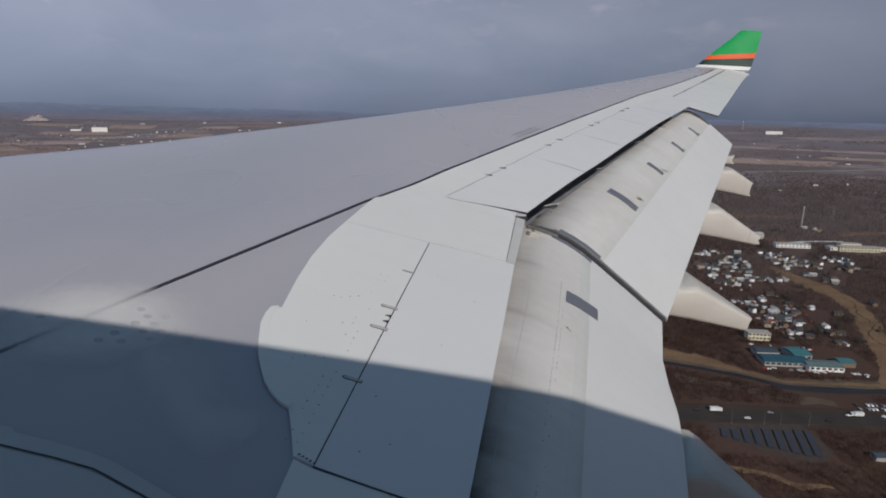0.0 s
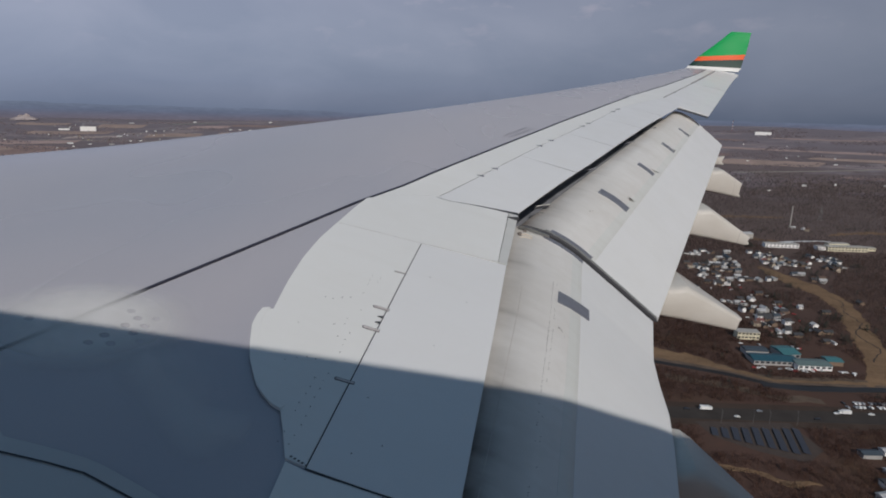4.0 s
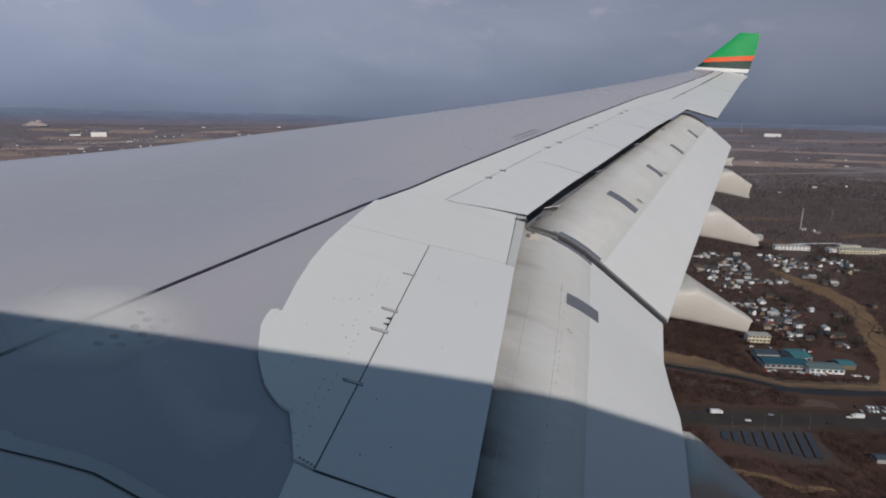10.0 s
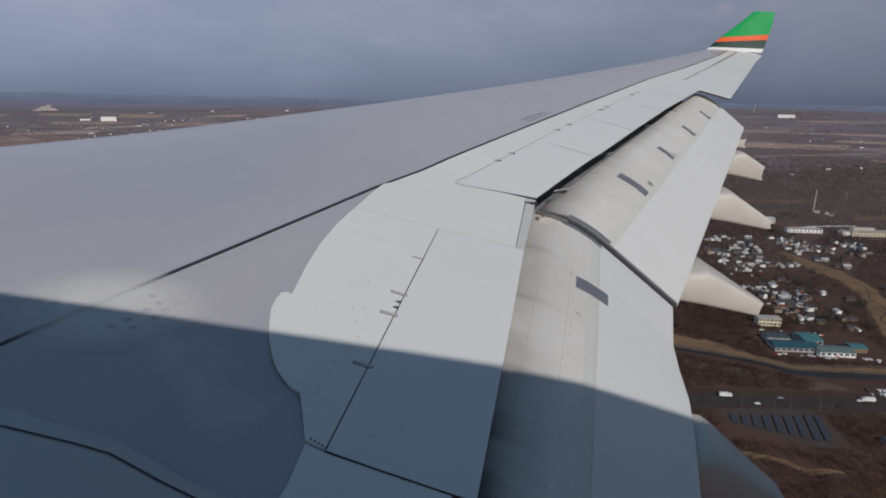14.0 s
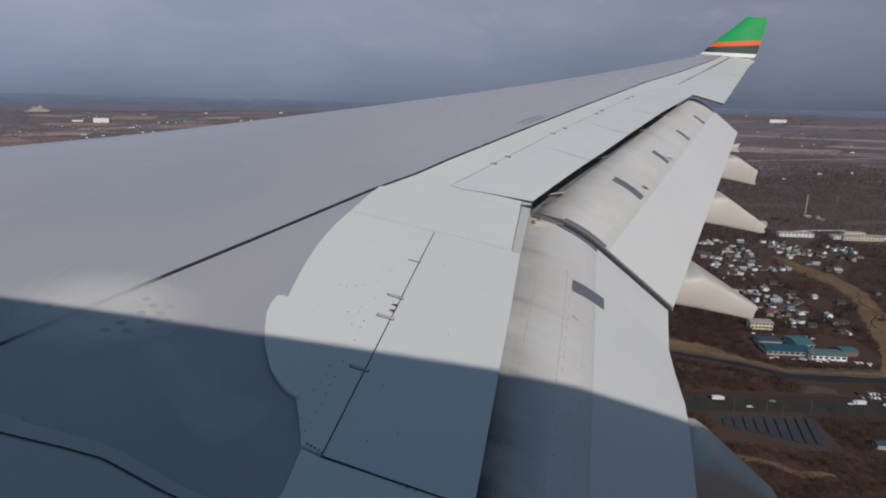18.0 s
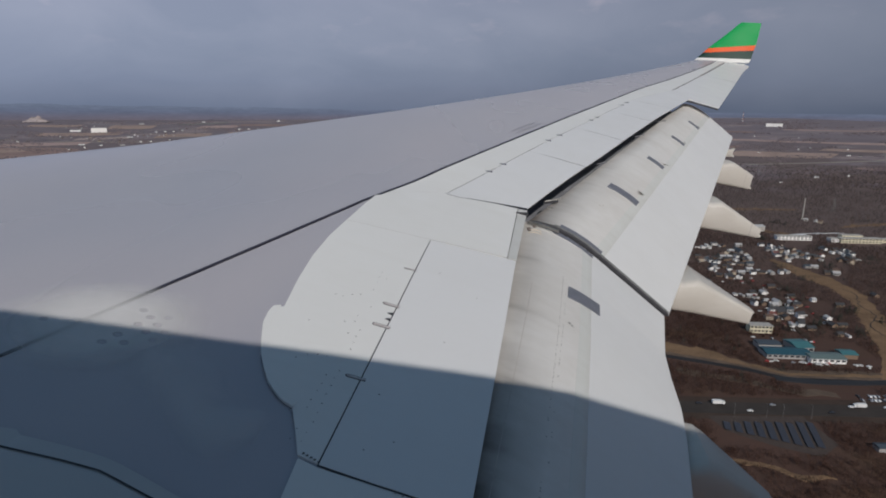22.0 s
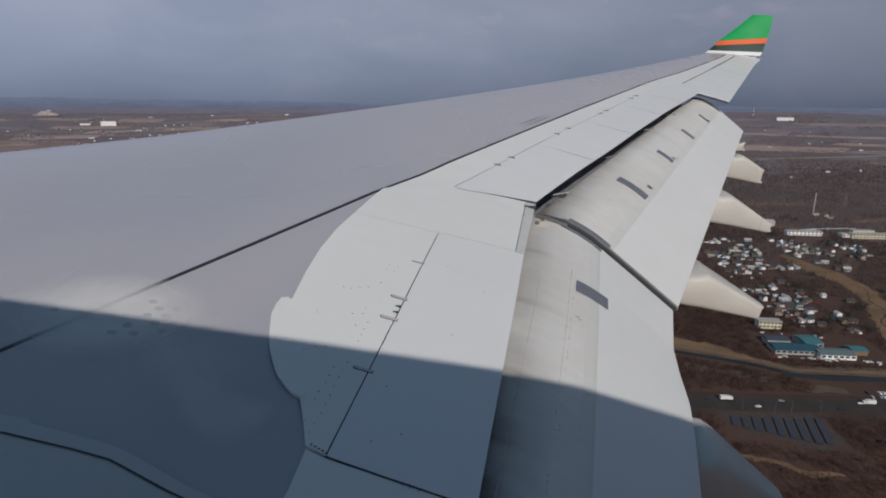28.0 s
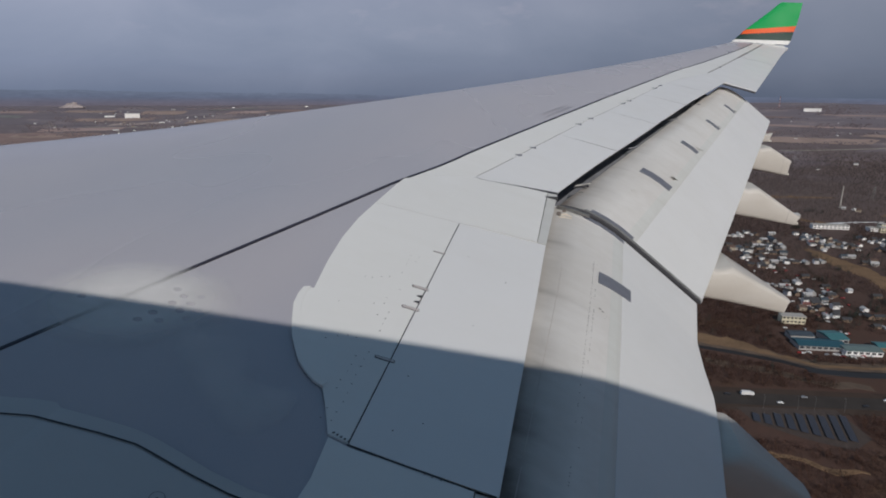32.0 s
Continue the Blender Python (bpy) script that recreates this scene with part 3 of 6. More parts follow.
def make_frost():
    # a thin film of frost with melted spots, on the grey skin by the joint
    bm = bmesh.new()
    lay = bm.verts.layers.float.new("film")
    spots = [(7.972, 5.575, 1), (7.953, 5.480, 0.8), (8.049, 5.526, 0.9), (7.916, 5.343, 1), (8.034, 5.435, 1), (8.126, 5.485, 0.8), (7.887, 5.246, 1), (7.991, 5.293, 1), (8.111, 5.387, 0.7), (8.207, 5.431, 0.7),
             (8.188, 5.345, 0.7), (7.895, 5.622, 0.5), (8.065, 5.622, 0.7), (7.487, 5.284, 0.5), (8.271, 5.293, 0.8), (8.218, 5.153, 0.6), (8.436, 5.185, 0.6), (8.292, 5.115, 0.6), (8.515, 5.135, 0.5), (8.136, 5.211, 0.5)]
    nx, ny = 260, 210
    x0, x1, y0, y1 = 7.05, 8.95, 4.60, 6.10
    grid = {}
    for i in range(nx + 1):
        for j in range(ny + 1):
            x, y = x0 + (x1 - x0) * i / nx, y0 + (y1 - y0) * j / ny
            v = bm.verts.new((x, y, top(x, y) + 0.0080))
            e = 1.20 - (((x - 7.76) / 0.52) ** 2 + ((y - 5.40 - 0.22 * (x - 7.72)) / 0.45) ** 2) ** 0.9
            e = max(e, 0.36 - (((x - 8.36) / 0.34) ** 2 + ((y - 5.20 + 0.15 * (x - 8.36)) / 0.24) ** 2) * 0.36)
            # spray drawn out aft along the root, and a thin fan where it ends
            t = min(1.0, max(0.0, ((x - 8.0) * 0.75 - (y - 5.38) * 0.47) / 0.783))
            d = math.hypot(x - 8.0 - 0.75 * t, y - 5.38 + 0.47 * t)
            e = max(e, 0.44 - 0.44 * (d / (0.13 + 0.05 * t)) ** 2)
            e = max(e, 0.46 - 0.46 * (((x - 8.80) / 0.22) ** 2 + ((y - 4.98 - 0.3 * (x - 8.8)) / 0.17) ** 2))
            for sx, sy, dark in spots:
                d = math.hypot((x - sx) / 1.15, y - sy)
                if d < 0.024:
                    e = min(e, 0.60) - 0.22 * dark * min(1.0, (0.024 - d) / 0.016)
            v[lay] = e
            grid[i, j] = v
    for i in range(nx):
        for j in range(ny):
            bm.faces.new((grid[i, j], grid[i + 1, j], grid[i + 1, j + 1], grid[i, j + 1]))
    part("frost_film", bm, M_FROST, plane, "thin pale frost patch with melted spots")


make_frost()

# ---- flaps ----
# upper profile relative to the trailing edge: (aft offset, height), nose first
FLAP_TOP = [(-2.10, 0.80), (-2.13, 0.92), (-2.08, 1.03), (-1.97, 1.11), (-1.80, 1.155), (-1.62, 1.13), (-1.45, 1.075), (-1.22, 0.96), (-1.06, 0.86), (-0.90, 0.735), (-0.45, 0.37), (0.0, 0.0)]
OUT_TOP = [(-1.69, 0.80), (-1.80, 0.90), (-1.840, 1.00), (-1.825, 1.075), (-1.77, 1.120), (-1.66, 1.126), (-1.45, 1.075), (-1.22, 0.96), (-1.06, 0.86), (-0.90, 0.735), (-0.45, 0.37), (0.0, 0.0)]
FLAP_LOW = [(-0.02, -0.018), (-0.5, 0.30), (-1.0, 0.60), (-1.5, 0.75), (-1.9, 0.76)]
IN_REAR = [(3.0, 11.20), (6.45, 11.64), (7.15, 11.75), (7.6, 11.80), (8.1, 11.81), (8.6, 11.84), (9.46, 11.99)]
IN_DROP = [(3.0, -1.06), (6.45, -0.76), (7.6, -0.65), (8.6, -0.56), (9.46, -0.46)]
IN_SIZE = [(3.0, 0.74), (5.0, 0.82), (7.5, 0.90), (9.46, 0.985)]
OUT_REAR = [(9.54, 12.055), (19.96, 15.745)]
OUT_DROP = [(9.54, -0.462), (19.96, 0.897)]
OUT_SIZE = [(9.54, 1.0), (19.96, 0.80)]


def flap_point(tables, y, dx, dz, lift=0.0):
    rear, drop, size = tables
    k = lerp_table(size, y)
    x = lerp_table(rear, y)
    if rear is IN_REAR:
        # the nose runs straight although the trailing edge wavers
        x += (11.20 + 0.1223 * (y - 3.0) - x) * min(1.0, -dx / 0.9) if dx < 0 else 0.0
    return (x + k * dx, y, lerp_table(drop, y) + k * dz + lift)


def flap_height(tables, y, dx):
    return lerp_table([(a, b) for a, b in FLAP_TOP[4:]], dx)


INNER, OUTER = (IN_REAR, IN_DROP, IN_SIZE), (OUT_REAR, OUT_DROP, OUT_SIZE)


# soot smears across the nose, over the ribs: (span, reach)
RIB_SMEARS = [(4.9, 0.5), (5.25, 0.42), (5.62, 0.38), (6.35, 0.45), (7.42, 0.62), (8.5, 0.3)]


def make_flap(name, tables, y0, y1, split, label, aft_label):
    ys = [y0 + (y1 - y0) * i / 160 for i in range(161)]
    prof = (OUT_TOP if tables is OUTER else FLAP_TOP) + [p for p in FLAP_LOW if p[0] > -1.6 or tables is not OUTER]
    body = part(name, loft_bm([[flap_point(tables, y, a, b) for a, b in prof] for y in ys]), M_FLAP, plane, label)
    soot_shade = body.data.attributes.new("soot_shade", "FLOAT", "POINT")
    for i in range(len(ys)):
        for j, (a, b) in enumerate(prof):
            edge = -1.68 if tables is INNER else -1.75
            # soot plus painted shade: the inboard nose darkens beside the spoiler
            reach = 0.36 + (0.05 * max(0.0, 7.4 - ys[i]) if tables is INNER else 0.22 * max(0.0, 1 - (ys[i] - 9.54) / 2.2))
            soot_shade.data[i * len(prof) + j].value = min(1.0, max(0.0, 1 - (a - edge) / reach)) ** 1.3 * (0.62 + (0.60 * max(0.0, 7.0 - ys[i]) if tables is INNER else 0.9 * max(0.0, 1 - (ys[i] - 9.54) / 2.2)))
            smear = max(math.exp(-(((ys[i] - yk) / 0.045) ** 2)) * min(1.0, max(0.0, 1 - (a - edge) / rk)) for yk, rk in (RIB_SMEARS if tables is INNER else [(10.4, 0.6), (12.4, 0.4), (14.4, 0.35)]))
            soot_shade.data[i * len(prof) + j].value += 0.30 * smear
    # cleaner aft skin, a hair proud of the nose skin
    aft = [split] + [a for a, b in FLAP_TOP if a > split + 0.05]
    rows = []
    for i, y in enumerate(ys):
        row = [flap_point(tables, y, split, flap_height(tables, y, split), -0.002)]
        row += [flap_point(tables, y, a, flap_height(tables, y, a), 0.003) for a in [split + 0.004] + aft[1:]]
        row += [flap_point(tables, y, 0.004, -0.012)]
        rows.append(row)
    part("aft_skin", loft_bm(rows, closed=False, caps=False), M_FLAP_AFT, body, aft_label)
    rows = [[flap_point(tables, y, a, flap_height(tables, y, a), 0.0015 if 0 < k < 4 else -0.003) for k, a in enumerate((split - 0.12, split - 0.118, split - 0.06, split - 0.003, split))] for y in ys]
    part("middle_skin", loft_bm(rows, closed=False, caps=False), M_FLAP_MID, body, "dull grey-green skin band")
    return body


in_flap = make_flap("inboard_flap", INNER, 3.0, 9.478, -0.93, "lowered inboard flap, rounded nose darkened by soot and painted shade", "clean white aft skin")
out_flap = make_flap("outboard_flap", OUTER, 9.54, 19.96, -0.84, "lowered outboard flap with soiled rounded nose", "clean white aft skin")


def wear_strip(body, tables, y0, y1, a0, a1, slant=0.0, width_label="grey wear strip"):
    n = 10
    rows = []
    for i in range(n + 1):
        a = a0 + (a1 - a0) * i / n
        s = slant * i / n
        rows.append([flap_point(tables, y + s, a, flap_height(tables, y + s, a), z) for y, z in ((y0, -0.01), (y0, 0.011), (y1, 0.011), (y1, -0.01))])
    part("wear_strip", loft_bm(rows, closed=False, caps=False), M_STRIP, body, width_label)


wear_strip(in_flap, INNER, 8.02, 8.25, -1.185, -0.83, 0.11)
wear_strip(in_flap, INNER, 9.385, 9.452, -1.42, -0.92)
wear_strip(out_flap, OUTER, 9.545, 9.665, -1.40, -0.88)
for yc, hw, a0, a1 in ((11.63, 0.10, -1.37, -0.90), (13.80, 0.08, -1.26, -0.93), (15.96, 0.075, -1.22, -0.90), (18.02, 0.07, -1.18, -0.87)):
    wear_strip(out_flap, OUTER, yc - hw, yc + hw, a0, a1)


def flap_gap():
    # end plates, and a black liner painting in the shade between the two flaps
    rows = []
    for a, b in OUT_TOP[3:]:
        deep = -0.02 - 0.32 * min(1.0, -a / 0.9)
        rows.append([flap_point(OUTER, y, a, b, z) for y, z in ((9.528, deep), (9.528, -0.004), (9.5405, 0.015), (9.5405, deep))])
    part("gap_shade_liner", loft_bm(rows), M_SEAL, out_flap, "black liner painted as shade in the gap between the flaps", False)
    rows = []
    for a, b in FLAP_TOP[6:]:
        rows.append([flap_point(OUTER, y, a, b, z) for y, z in ((9.542, -0.006), (9.542, 0.014), (9.588, 0.014), (9.588, -0.006))])
    part("end_plate", loft_bm(rows), M_PLATE, out_flap, "grimy grey metal end plate", False)


flap_gap()


def flap_details():
    # skin joints, fastener rows, grease smears and the painted number on the inboard flap
    rng = random.Random(11)
    for a in (-1.25, -1.21):
        for i in range(150):
            y = 4.9 + 0.024 * i
            if rng.random() < (0.62 if a < -1.23 else 0.35) * (1.0 if y > 6.6 else 0.35):
                q = new("fastener", HEAD)
                q.parent = in_flap
                q.matrix_local = Matrix.Translation(flap_point(INNER, y, a, flap_height(INNER, y, a), 0.002)) @ Matrix.Rotation(radians(28), 4, "Y") @ Matrix.Diagonal((0.0040, 0.0040, 0.002, 1))
    for y, a, r in ((12.10, -0.95, 0.075), (12.02, -0.98, 0.045), (14.02, -0.96, 0.060), (14.10, -0.93, 0.045), (16.12, -0.93, 0.055), (18.16, -0.91, 0.05), (10.75, -1.24, 0.022), (10.82, -1.22, 0.018), (13.1, -1.42, 0.03)):
        p = flap_point(OUTER, y, a, flap_height(OUTER, y, a), 0.004)
        bm = bmesh.new()
        bm.faces.new([bm.verts.new((p[0] + r * q * math.cos(t), p[1] + r * q * math.sin(t), p[2] - 0.78 * r * q * math.cos(t))) for t, q in ((2 * math.pi * i / 11, rng.uniform(0.45, 1.15)) for i in range(11))])
        part("grease_spot", bm, M_GREASE, out_flap, "olive-brown grease smudge")
    # brown joint along the nose skin
    rows = [[flap_point(INNER, y, a, flap_height(INNER, y, a), 0.0025) for a in (-1.575, -1.570)] for y in (4.4 + 0.1 * i for i in range(37))]
    part("nose_joint", loft_bm(rows, closed=False, caps=False), M_FAINT, in_flap, "thin brown skin joint along the nose")
    # two black chips in the paint
    for y, a, rx, ry in ((7.55, -1.150, 0.013, 0.016), (7.53, -1.120, 0.011, 0.018), (7.46, -1.090, 0.006, 0.006)):
        p = flap_point(INNER, y, a, flap_height(INNER, y, a), 0.005)
        bm = bmesh.new()
        bm.faces.new([bm.verts.new((p[0] + rx * q * math.cos(t), p[1] + ry * q * math.sin(t), p[2] - 0.62 * rx * q * math.cos(t))) for t, q in ((2 * math.pi * k / 9, rng.uniform(0.5, 1.1)) for k in range(9))])
        part("paint_chip", bm, M_RIVET, in_flap, "small black chip in the paint")


flap_details()


def fairing(tables, y, tip_x, tip_top, tip_low, low_x, low_z, w0, w1, label, stub=True):
    """A flap track fairing: a wedge-shaped rounded canoe with a blunt stern; its back touches the flap's trailing edge."""
    te = flap_point(tables, y, 0, 0)
    k = lerp_table(tables[2], y)
    back = [(te[0] - 1.1 * k, te[2] + k * 0.42), (te[0] - 0.45 * k, te[2] + k * 0.12), (te[0] - 0.03, te[2] - 0.04), (te[0] + 0.16, te[2] + 0.004), (tip_x, tip_top)]
    keel = [(te[0] - 1.1 * k, low_z + 0.22), (te[0] - 0.5 * k, low_z + 0.03), (low_x, low_z), (tip_x - 0.06, tip_low)]
    x0 = te[0] - 1.1 * k

    def ring(t, grow=0.0):
        x = x0 + (tip_x - x0) * t
        zt_, zl = lerp_table(back, x) + grow, lerp_table(keel, x) - grow
        c, h = (zt_ + zl) / 2, max(0.05, zt_ - zl) / 2
        thin = max(0.0, (t - 0.45) / 0.55)
        w = (1.75 * w0 + (w1 - 1.75 * w0) * thin) / 2 + grow
        yc = y + 0.375 * w0 * (1 - thin)
        pts = []
        for i in range(24):
            a_ = 2 * math.pi * i / 24
            cs, sn = math.cos(a_), math.sin(a_)
            narrow = 1 - 0.06 * max(0.0, sn)
            pts.append((x - 0.05 * (1 - sn) * t, yc + w * narrow * math.copysign(abs(cs) ** 0.26, cs), c + h * math.copysign(abs(sn) ** 0.30, sn)))
        return pts

    ob = part("flap_track_fairing", loft_bm([ring(i / 20) for i in range(21)]), M_FAIRING, plane, label)
    if stub:
        part("stern_joint", loft_bm([ring(0.90, 0.001), ring(0.905, 0.001)], caps=False), M_FAINT, ob)
    zl = (tip_top + tip_low) / 2
    if stub:
        part("drain_stub", tube_bm((tip_x - 0.10, y - w1 * 0.2, tip_low + 0.04), (tip_x - 0.01, y - w1 * 0.2, tip_low + 0.015), 0.028, n=10), M_FAIRING, ob)
    return ob


fairing(INNER, 7.05, 12.47, -1.12, -1.52, 11.75, -1.25, 0.56, 0.30, "cream flap track fairing under the inboard flap, in shade", False)
fairing(OUTER, 10.75, 13.47, -0.78, -0.95, 12.31, -0.76, 0.66, 0.26, "cream flap track fairing with a sooty stern", False)
fairing(OUTER, 14.28, 14.73, -0.41, -0.56, 13.53, -0.39, 0.64, 0.24, "cream flap track fairing with small drain stub")
fairing(OUTER, 17.30, 15.48, 0.22, -0.11, 14.60, 0.02, 0.60, 0.30, "cream flap track fairing near the flap's outer end")
fairing(OUTER, 18.60, 15.42, 0.62, 0.50, 15.22, 0.50, 0.30, 0.14, "small cream fairing at the outermost flap track")


def make_gap_structure():
    # ribs, rods and wall inside the dark slot between wing and flap
    rows = []
    for i in range(41):
        y = 3.0 + 16.3 * i / 40
        x = lerp_table(HINGE, y) + 0.08
        z = top(x, y)
        deep = 0.0 if y > 9.6 else 0.45
        rows.append([(x, y, z - 0.03), (x + 0.02, y, z - 0.26 - deep * 0.4), (x + 0.25, y, z - 0.44 - deep * 0.4), (lerp_table(SHROUD, y) + 0.25, y, z - 0.74 - deep * 0.4 - 0.02 * max(0, 9 - y))])
    part("rear_spar_web", loft_bm(rows, closed=False, caps=False), M_CAVITY, plane, "grey primed spar web behind the flap slot")
    rng = random.Random(5)
    for y in (10.3, 12.2, 13.3, 15.6, 17.6):
        x0, x1 = lerp_table(HINGE, y) + 0.1, lerp_table(SHROUD, y) - 0.03
        bm = bmesh.new()
        loft_bm([[(x0, y + d, top(x0, y) - 0.03), (x1 - 0.08, y + d, top(x1, y) - 0.04), (x1 - 0.08, y + d, top(x1, y) - 0.08), (x0, y + d, top(x0, y) - 0.2)] for d in (-0.02, 0.02)], bm=bm)
        part("shroud_rib", bm, M_CAVITY, plane, "grey primed shroud rib")
    # bright rod in the slot beside the kink
    z = top(10.5, 10.05)
    part("actuator_rod", tube_bm((10.49, 10.27, z - 0.085), (10.70, 10.34, z - 0.055), 0.012, n=10), M_STEEL, plane, "bright metal actuator rod")
    part("actuator_rod", tube_bm((10.47, 10.21, z - 0.095), (10.66, 10.27, z - 0.080), 0.016, n=10), M_SEAL, plane, "black actuator rod")
    part("slot_bracket", box_bm((10.52, 10.10, z - 0.20), (10.60, 10.13, z - 0.13), bevel=0.008), M_PLATE, plane, "grimy grey bracket in the flap slot")
    for y in (12.75, 15.2, 17.0):
        x = lerp_table(SHROUD, y)
        part("actuator_rod", tube_bm((x - 0.45, y, top(x, y) - 0.25), (x + 0.02, y + 0.05, top(x, y) - 0.17), 0.013, n=10), M_STRIP, plane, "grey metal actuator rod")


make_gap_structure()


# ---- winglet ----
def make_winglet():
    # lines across the blade: (front x, front z, rear x, rear z), from root to top
    lines = [(16.64, 3.270, 18.76, 3.180), (16.68, 3.315, 18.79, 3.225), (16.78, 3.415, 18.86, 3.325), (17.01, 3.61, 18.98, 3.675), (17.20, 3.785, 19.075, 3.885), (17.74, 4.19, 19.20, 4.30),
             (18.22, 4.56, 19.28, 4.58), (18.42, 4.735, 19.315, 4.72), (18.56, 4.825, 19.33, 4.78)]

    def section(q, grow=0.0):
        i = min(len(lines) - 2, int(q))
        f_ = q - i
        xf, zf, xr, zr = [a + (b - a) * f_ for a, b in zip(lines[i], lines[i + 1])]
        c = xr - xf
        up, down = [], []
        for u in (0, 0.015, 0.06, 0.16, 0.35, 0.6, 0.85, 1.0):
            t = 0.085 * c * (1.4845 * math.sqrt(u) - 0.63 * u - 1.758 * u * u + 1.4215 * u ** 3 - 0.5075 * u ** 4) + 0.003
            z = zf + (zr - zf) * u
            y = 27.236 + 0.546 * z
            up.append((xf + c * u, y - t, z))
            down.append((xf + c * u, y + t, z - 0.02))
        return up + down[:0:-1]

    def band(name, q0, q1, mat, label, parent):
        n = 3 * max(1, int(q1 - q0))
        return part(name, loft_bm([section(q0 + (q1 - q0) * i / n) for i in range(n + 1)]), mat, parent, label)

    base = band("winglet", 0, 2, M_WHITE, "white winglet root curving up from the wing tip", plane)
    band("dark_band", 2.004, 3, M_DARKGREEN, "very dark green stripe", base)
    band("orange_band", 3.004, 4, M_ORANGE, "bright orange stripe", base)
    band("green_blade", 4.004, 8, M_GREEN, "plain green upper blade", base)
    # blended foot between wing and winglet
    rows = []
    for i in range(9):
        t = i / 8
        x = 16.66 + (18.58 - 16.66) * t
        zz = top(x, 28.55)
        zf = 3.23 + (3.15 - 3.23) * t
        yb = 27.236 + 0.546 * zf
        rows.append([(x, 28.45, top(x, 28.45) + 0.012), (x, 28.7, zz + 0.030), (x + 0.02, yb - 0.05, zf - 0.05), (x + 0.04, yb - 0.03, zf - 0.01), (x + 0.02, yb + 0.05, zf - 0.03), (x, 28.75, zz - 0.12), (x, 28.45, top(x, 28.45) - 0.05)])
    part("blend_foot", loft_bm(rows[:6]), M_GREY, base, "grey forward foot of the winglet")
    part("blend_foot", loft_bm(rows[5:]), M_WHITE, base, "white aft foot of the winglet")


make_winglet()


# ---- fuselage ----
FUSE_Y, FUSE_Z, FUSE_R = -0.13, 1.50, 2.82
WIN_X, WIN_W, WIN_H = 10.30, 0.38, 0.42


def make_fuselage():
    aw = math.asin((2.27 - FUSE_Z) / FUSE_R)
    da = WIN_H / 2 / FUSE_R
    angles = [aw - da, aw, aw + da]
    n = 60
    a = aw + da
    rest = 2 * math.pi - 2 * da
    angles += [aw + da + rest * i / n for i in range(1, n)]
    angles.sort()
    xs = [-22, -21.3, -19.5, -17, -14, -8, -3, 2, 6, 8, 9.4, WIN_X - WIN_W / 2, WIN_X, WIN_X + WIN_W / 2, 11.2, 12.2, 12.8, 13.3, 13.8, 14.4, 15.1, 16, 20, 26, 32, 37]

    def shell(r, name, mat, label):
        bm = bmesh.new()
        # unseen early taper aft of x 12.2, shaped to bend the cast shadow
        taper = [(-22, 0.04), (-21.3, 0.34), (-19.5, 0.68), (-17, 0.90), (-14, 1.0), (12.2, 1.0), (13.3, 0.978), (14.4, 0.938), (16, 0.90), (20, 0.84), (26, 0.70), (32, 0.42), (37, 0.12)]
        vs = [[bm.verts.new((x, FUSE_Y + r * lerp_table(taper, x) * math.cos(t), FUSE_Z + max(0, x - 20) * 0.11 + r * lerp_table(taper, x) * math.sin(t))) for t in angles] for x in xs]
        m = len(angles)
        for i in range(len(xs) - 1):
            for j in range(m):
                mid = (xs[i] + xs[i + 1]) / 2
                t0, t1 = angles[j], angles[(j + 1) % m]
                if abs(mid - WIN_X) < WIN_W / 2 and aw - da - 1e-6 <= t0 and t1 <= aw + da + 1e-6 and t1 > t0:
                    continue
                bm.faces.new((vs[i][j], vs[i + 1][j], vs[i + 1][(j + 1) % m], vs[i][(j + 1) % m]))
        bm.faces.new(vs[0][::-1])
        bm.faces.new(vs[-1])
        return part(name, bm, mat, plane, label)

    shell(FUSE_R, "fuselage", M_FUSE, "white fuselage skin")
    shell(FUSE_R - 0.05, "cabin_lining", M_CABIN, "dark cabin side wall")
    # window reveal with rounded corners
    rings = []
    for r in (FUSE_R + 0.003, FUSE_R - 0.055):
        inner, outer = [], []
        for k in range(28):
            t = 2 * math.pi * k / 28
            c, s = math.cos(t), math.sin(t)
            for lst, g, e in ((inner, 0.94, 0.45), (outer, 1.04, 0.25)):
                x = WIN_X + g * WIN_W / 2 * math.copysign(abs(c) ** e, c)
                ang = aw + g * da * math.copysign(abs(s) ** e, s)
                lst.append((x, FUSE_Y + r * math.cos(ang), FUSE_Z + r * math.sin(ang)))
        rings.append((inner, outer))
    bm = loft_bm([rings[0][1], rings[0][0], rings[1][0], rings[1][1]], caps=False)
    part("window_frame", bm, M_CABIN, plane, "dark cabin window surround")


make_fuselage()


ROOT_EDGE = [(4.0, 3.2), (7.4, 4.33), (7.79, 4.473), (7.87, 4.508), (7.94, 4.530), (7.985, 4.538), (8.02, 4.521), (8.18, 4.543), (8.36, 4.562), (8.47, 4.560), (8.63, 4.535), (8.79, 4.508), (9.0, 4.500), (9.15, 4.520), (9.3, 4.53), (11.2, 4.4)]
ROOT_JOINT = [(4.0, 3.1), (7.4, 4.2), (7.868, 4.392), (7.947, 4.425), (8.094, 4.446), (8.27, 4.472), (8.43, 4.487), (8.45, 4.487), (8.72, 4.449), (8.937, 4.436), (9.035, 4.443), (9.3, 4.45), (11.2, 4.3)]


def root_edge(x):
    return lerp_table(ROOT_EDGE, x)


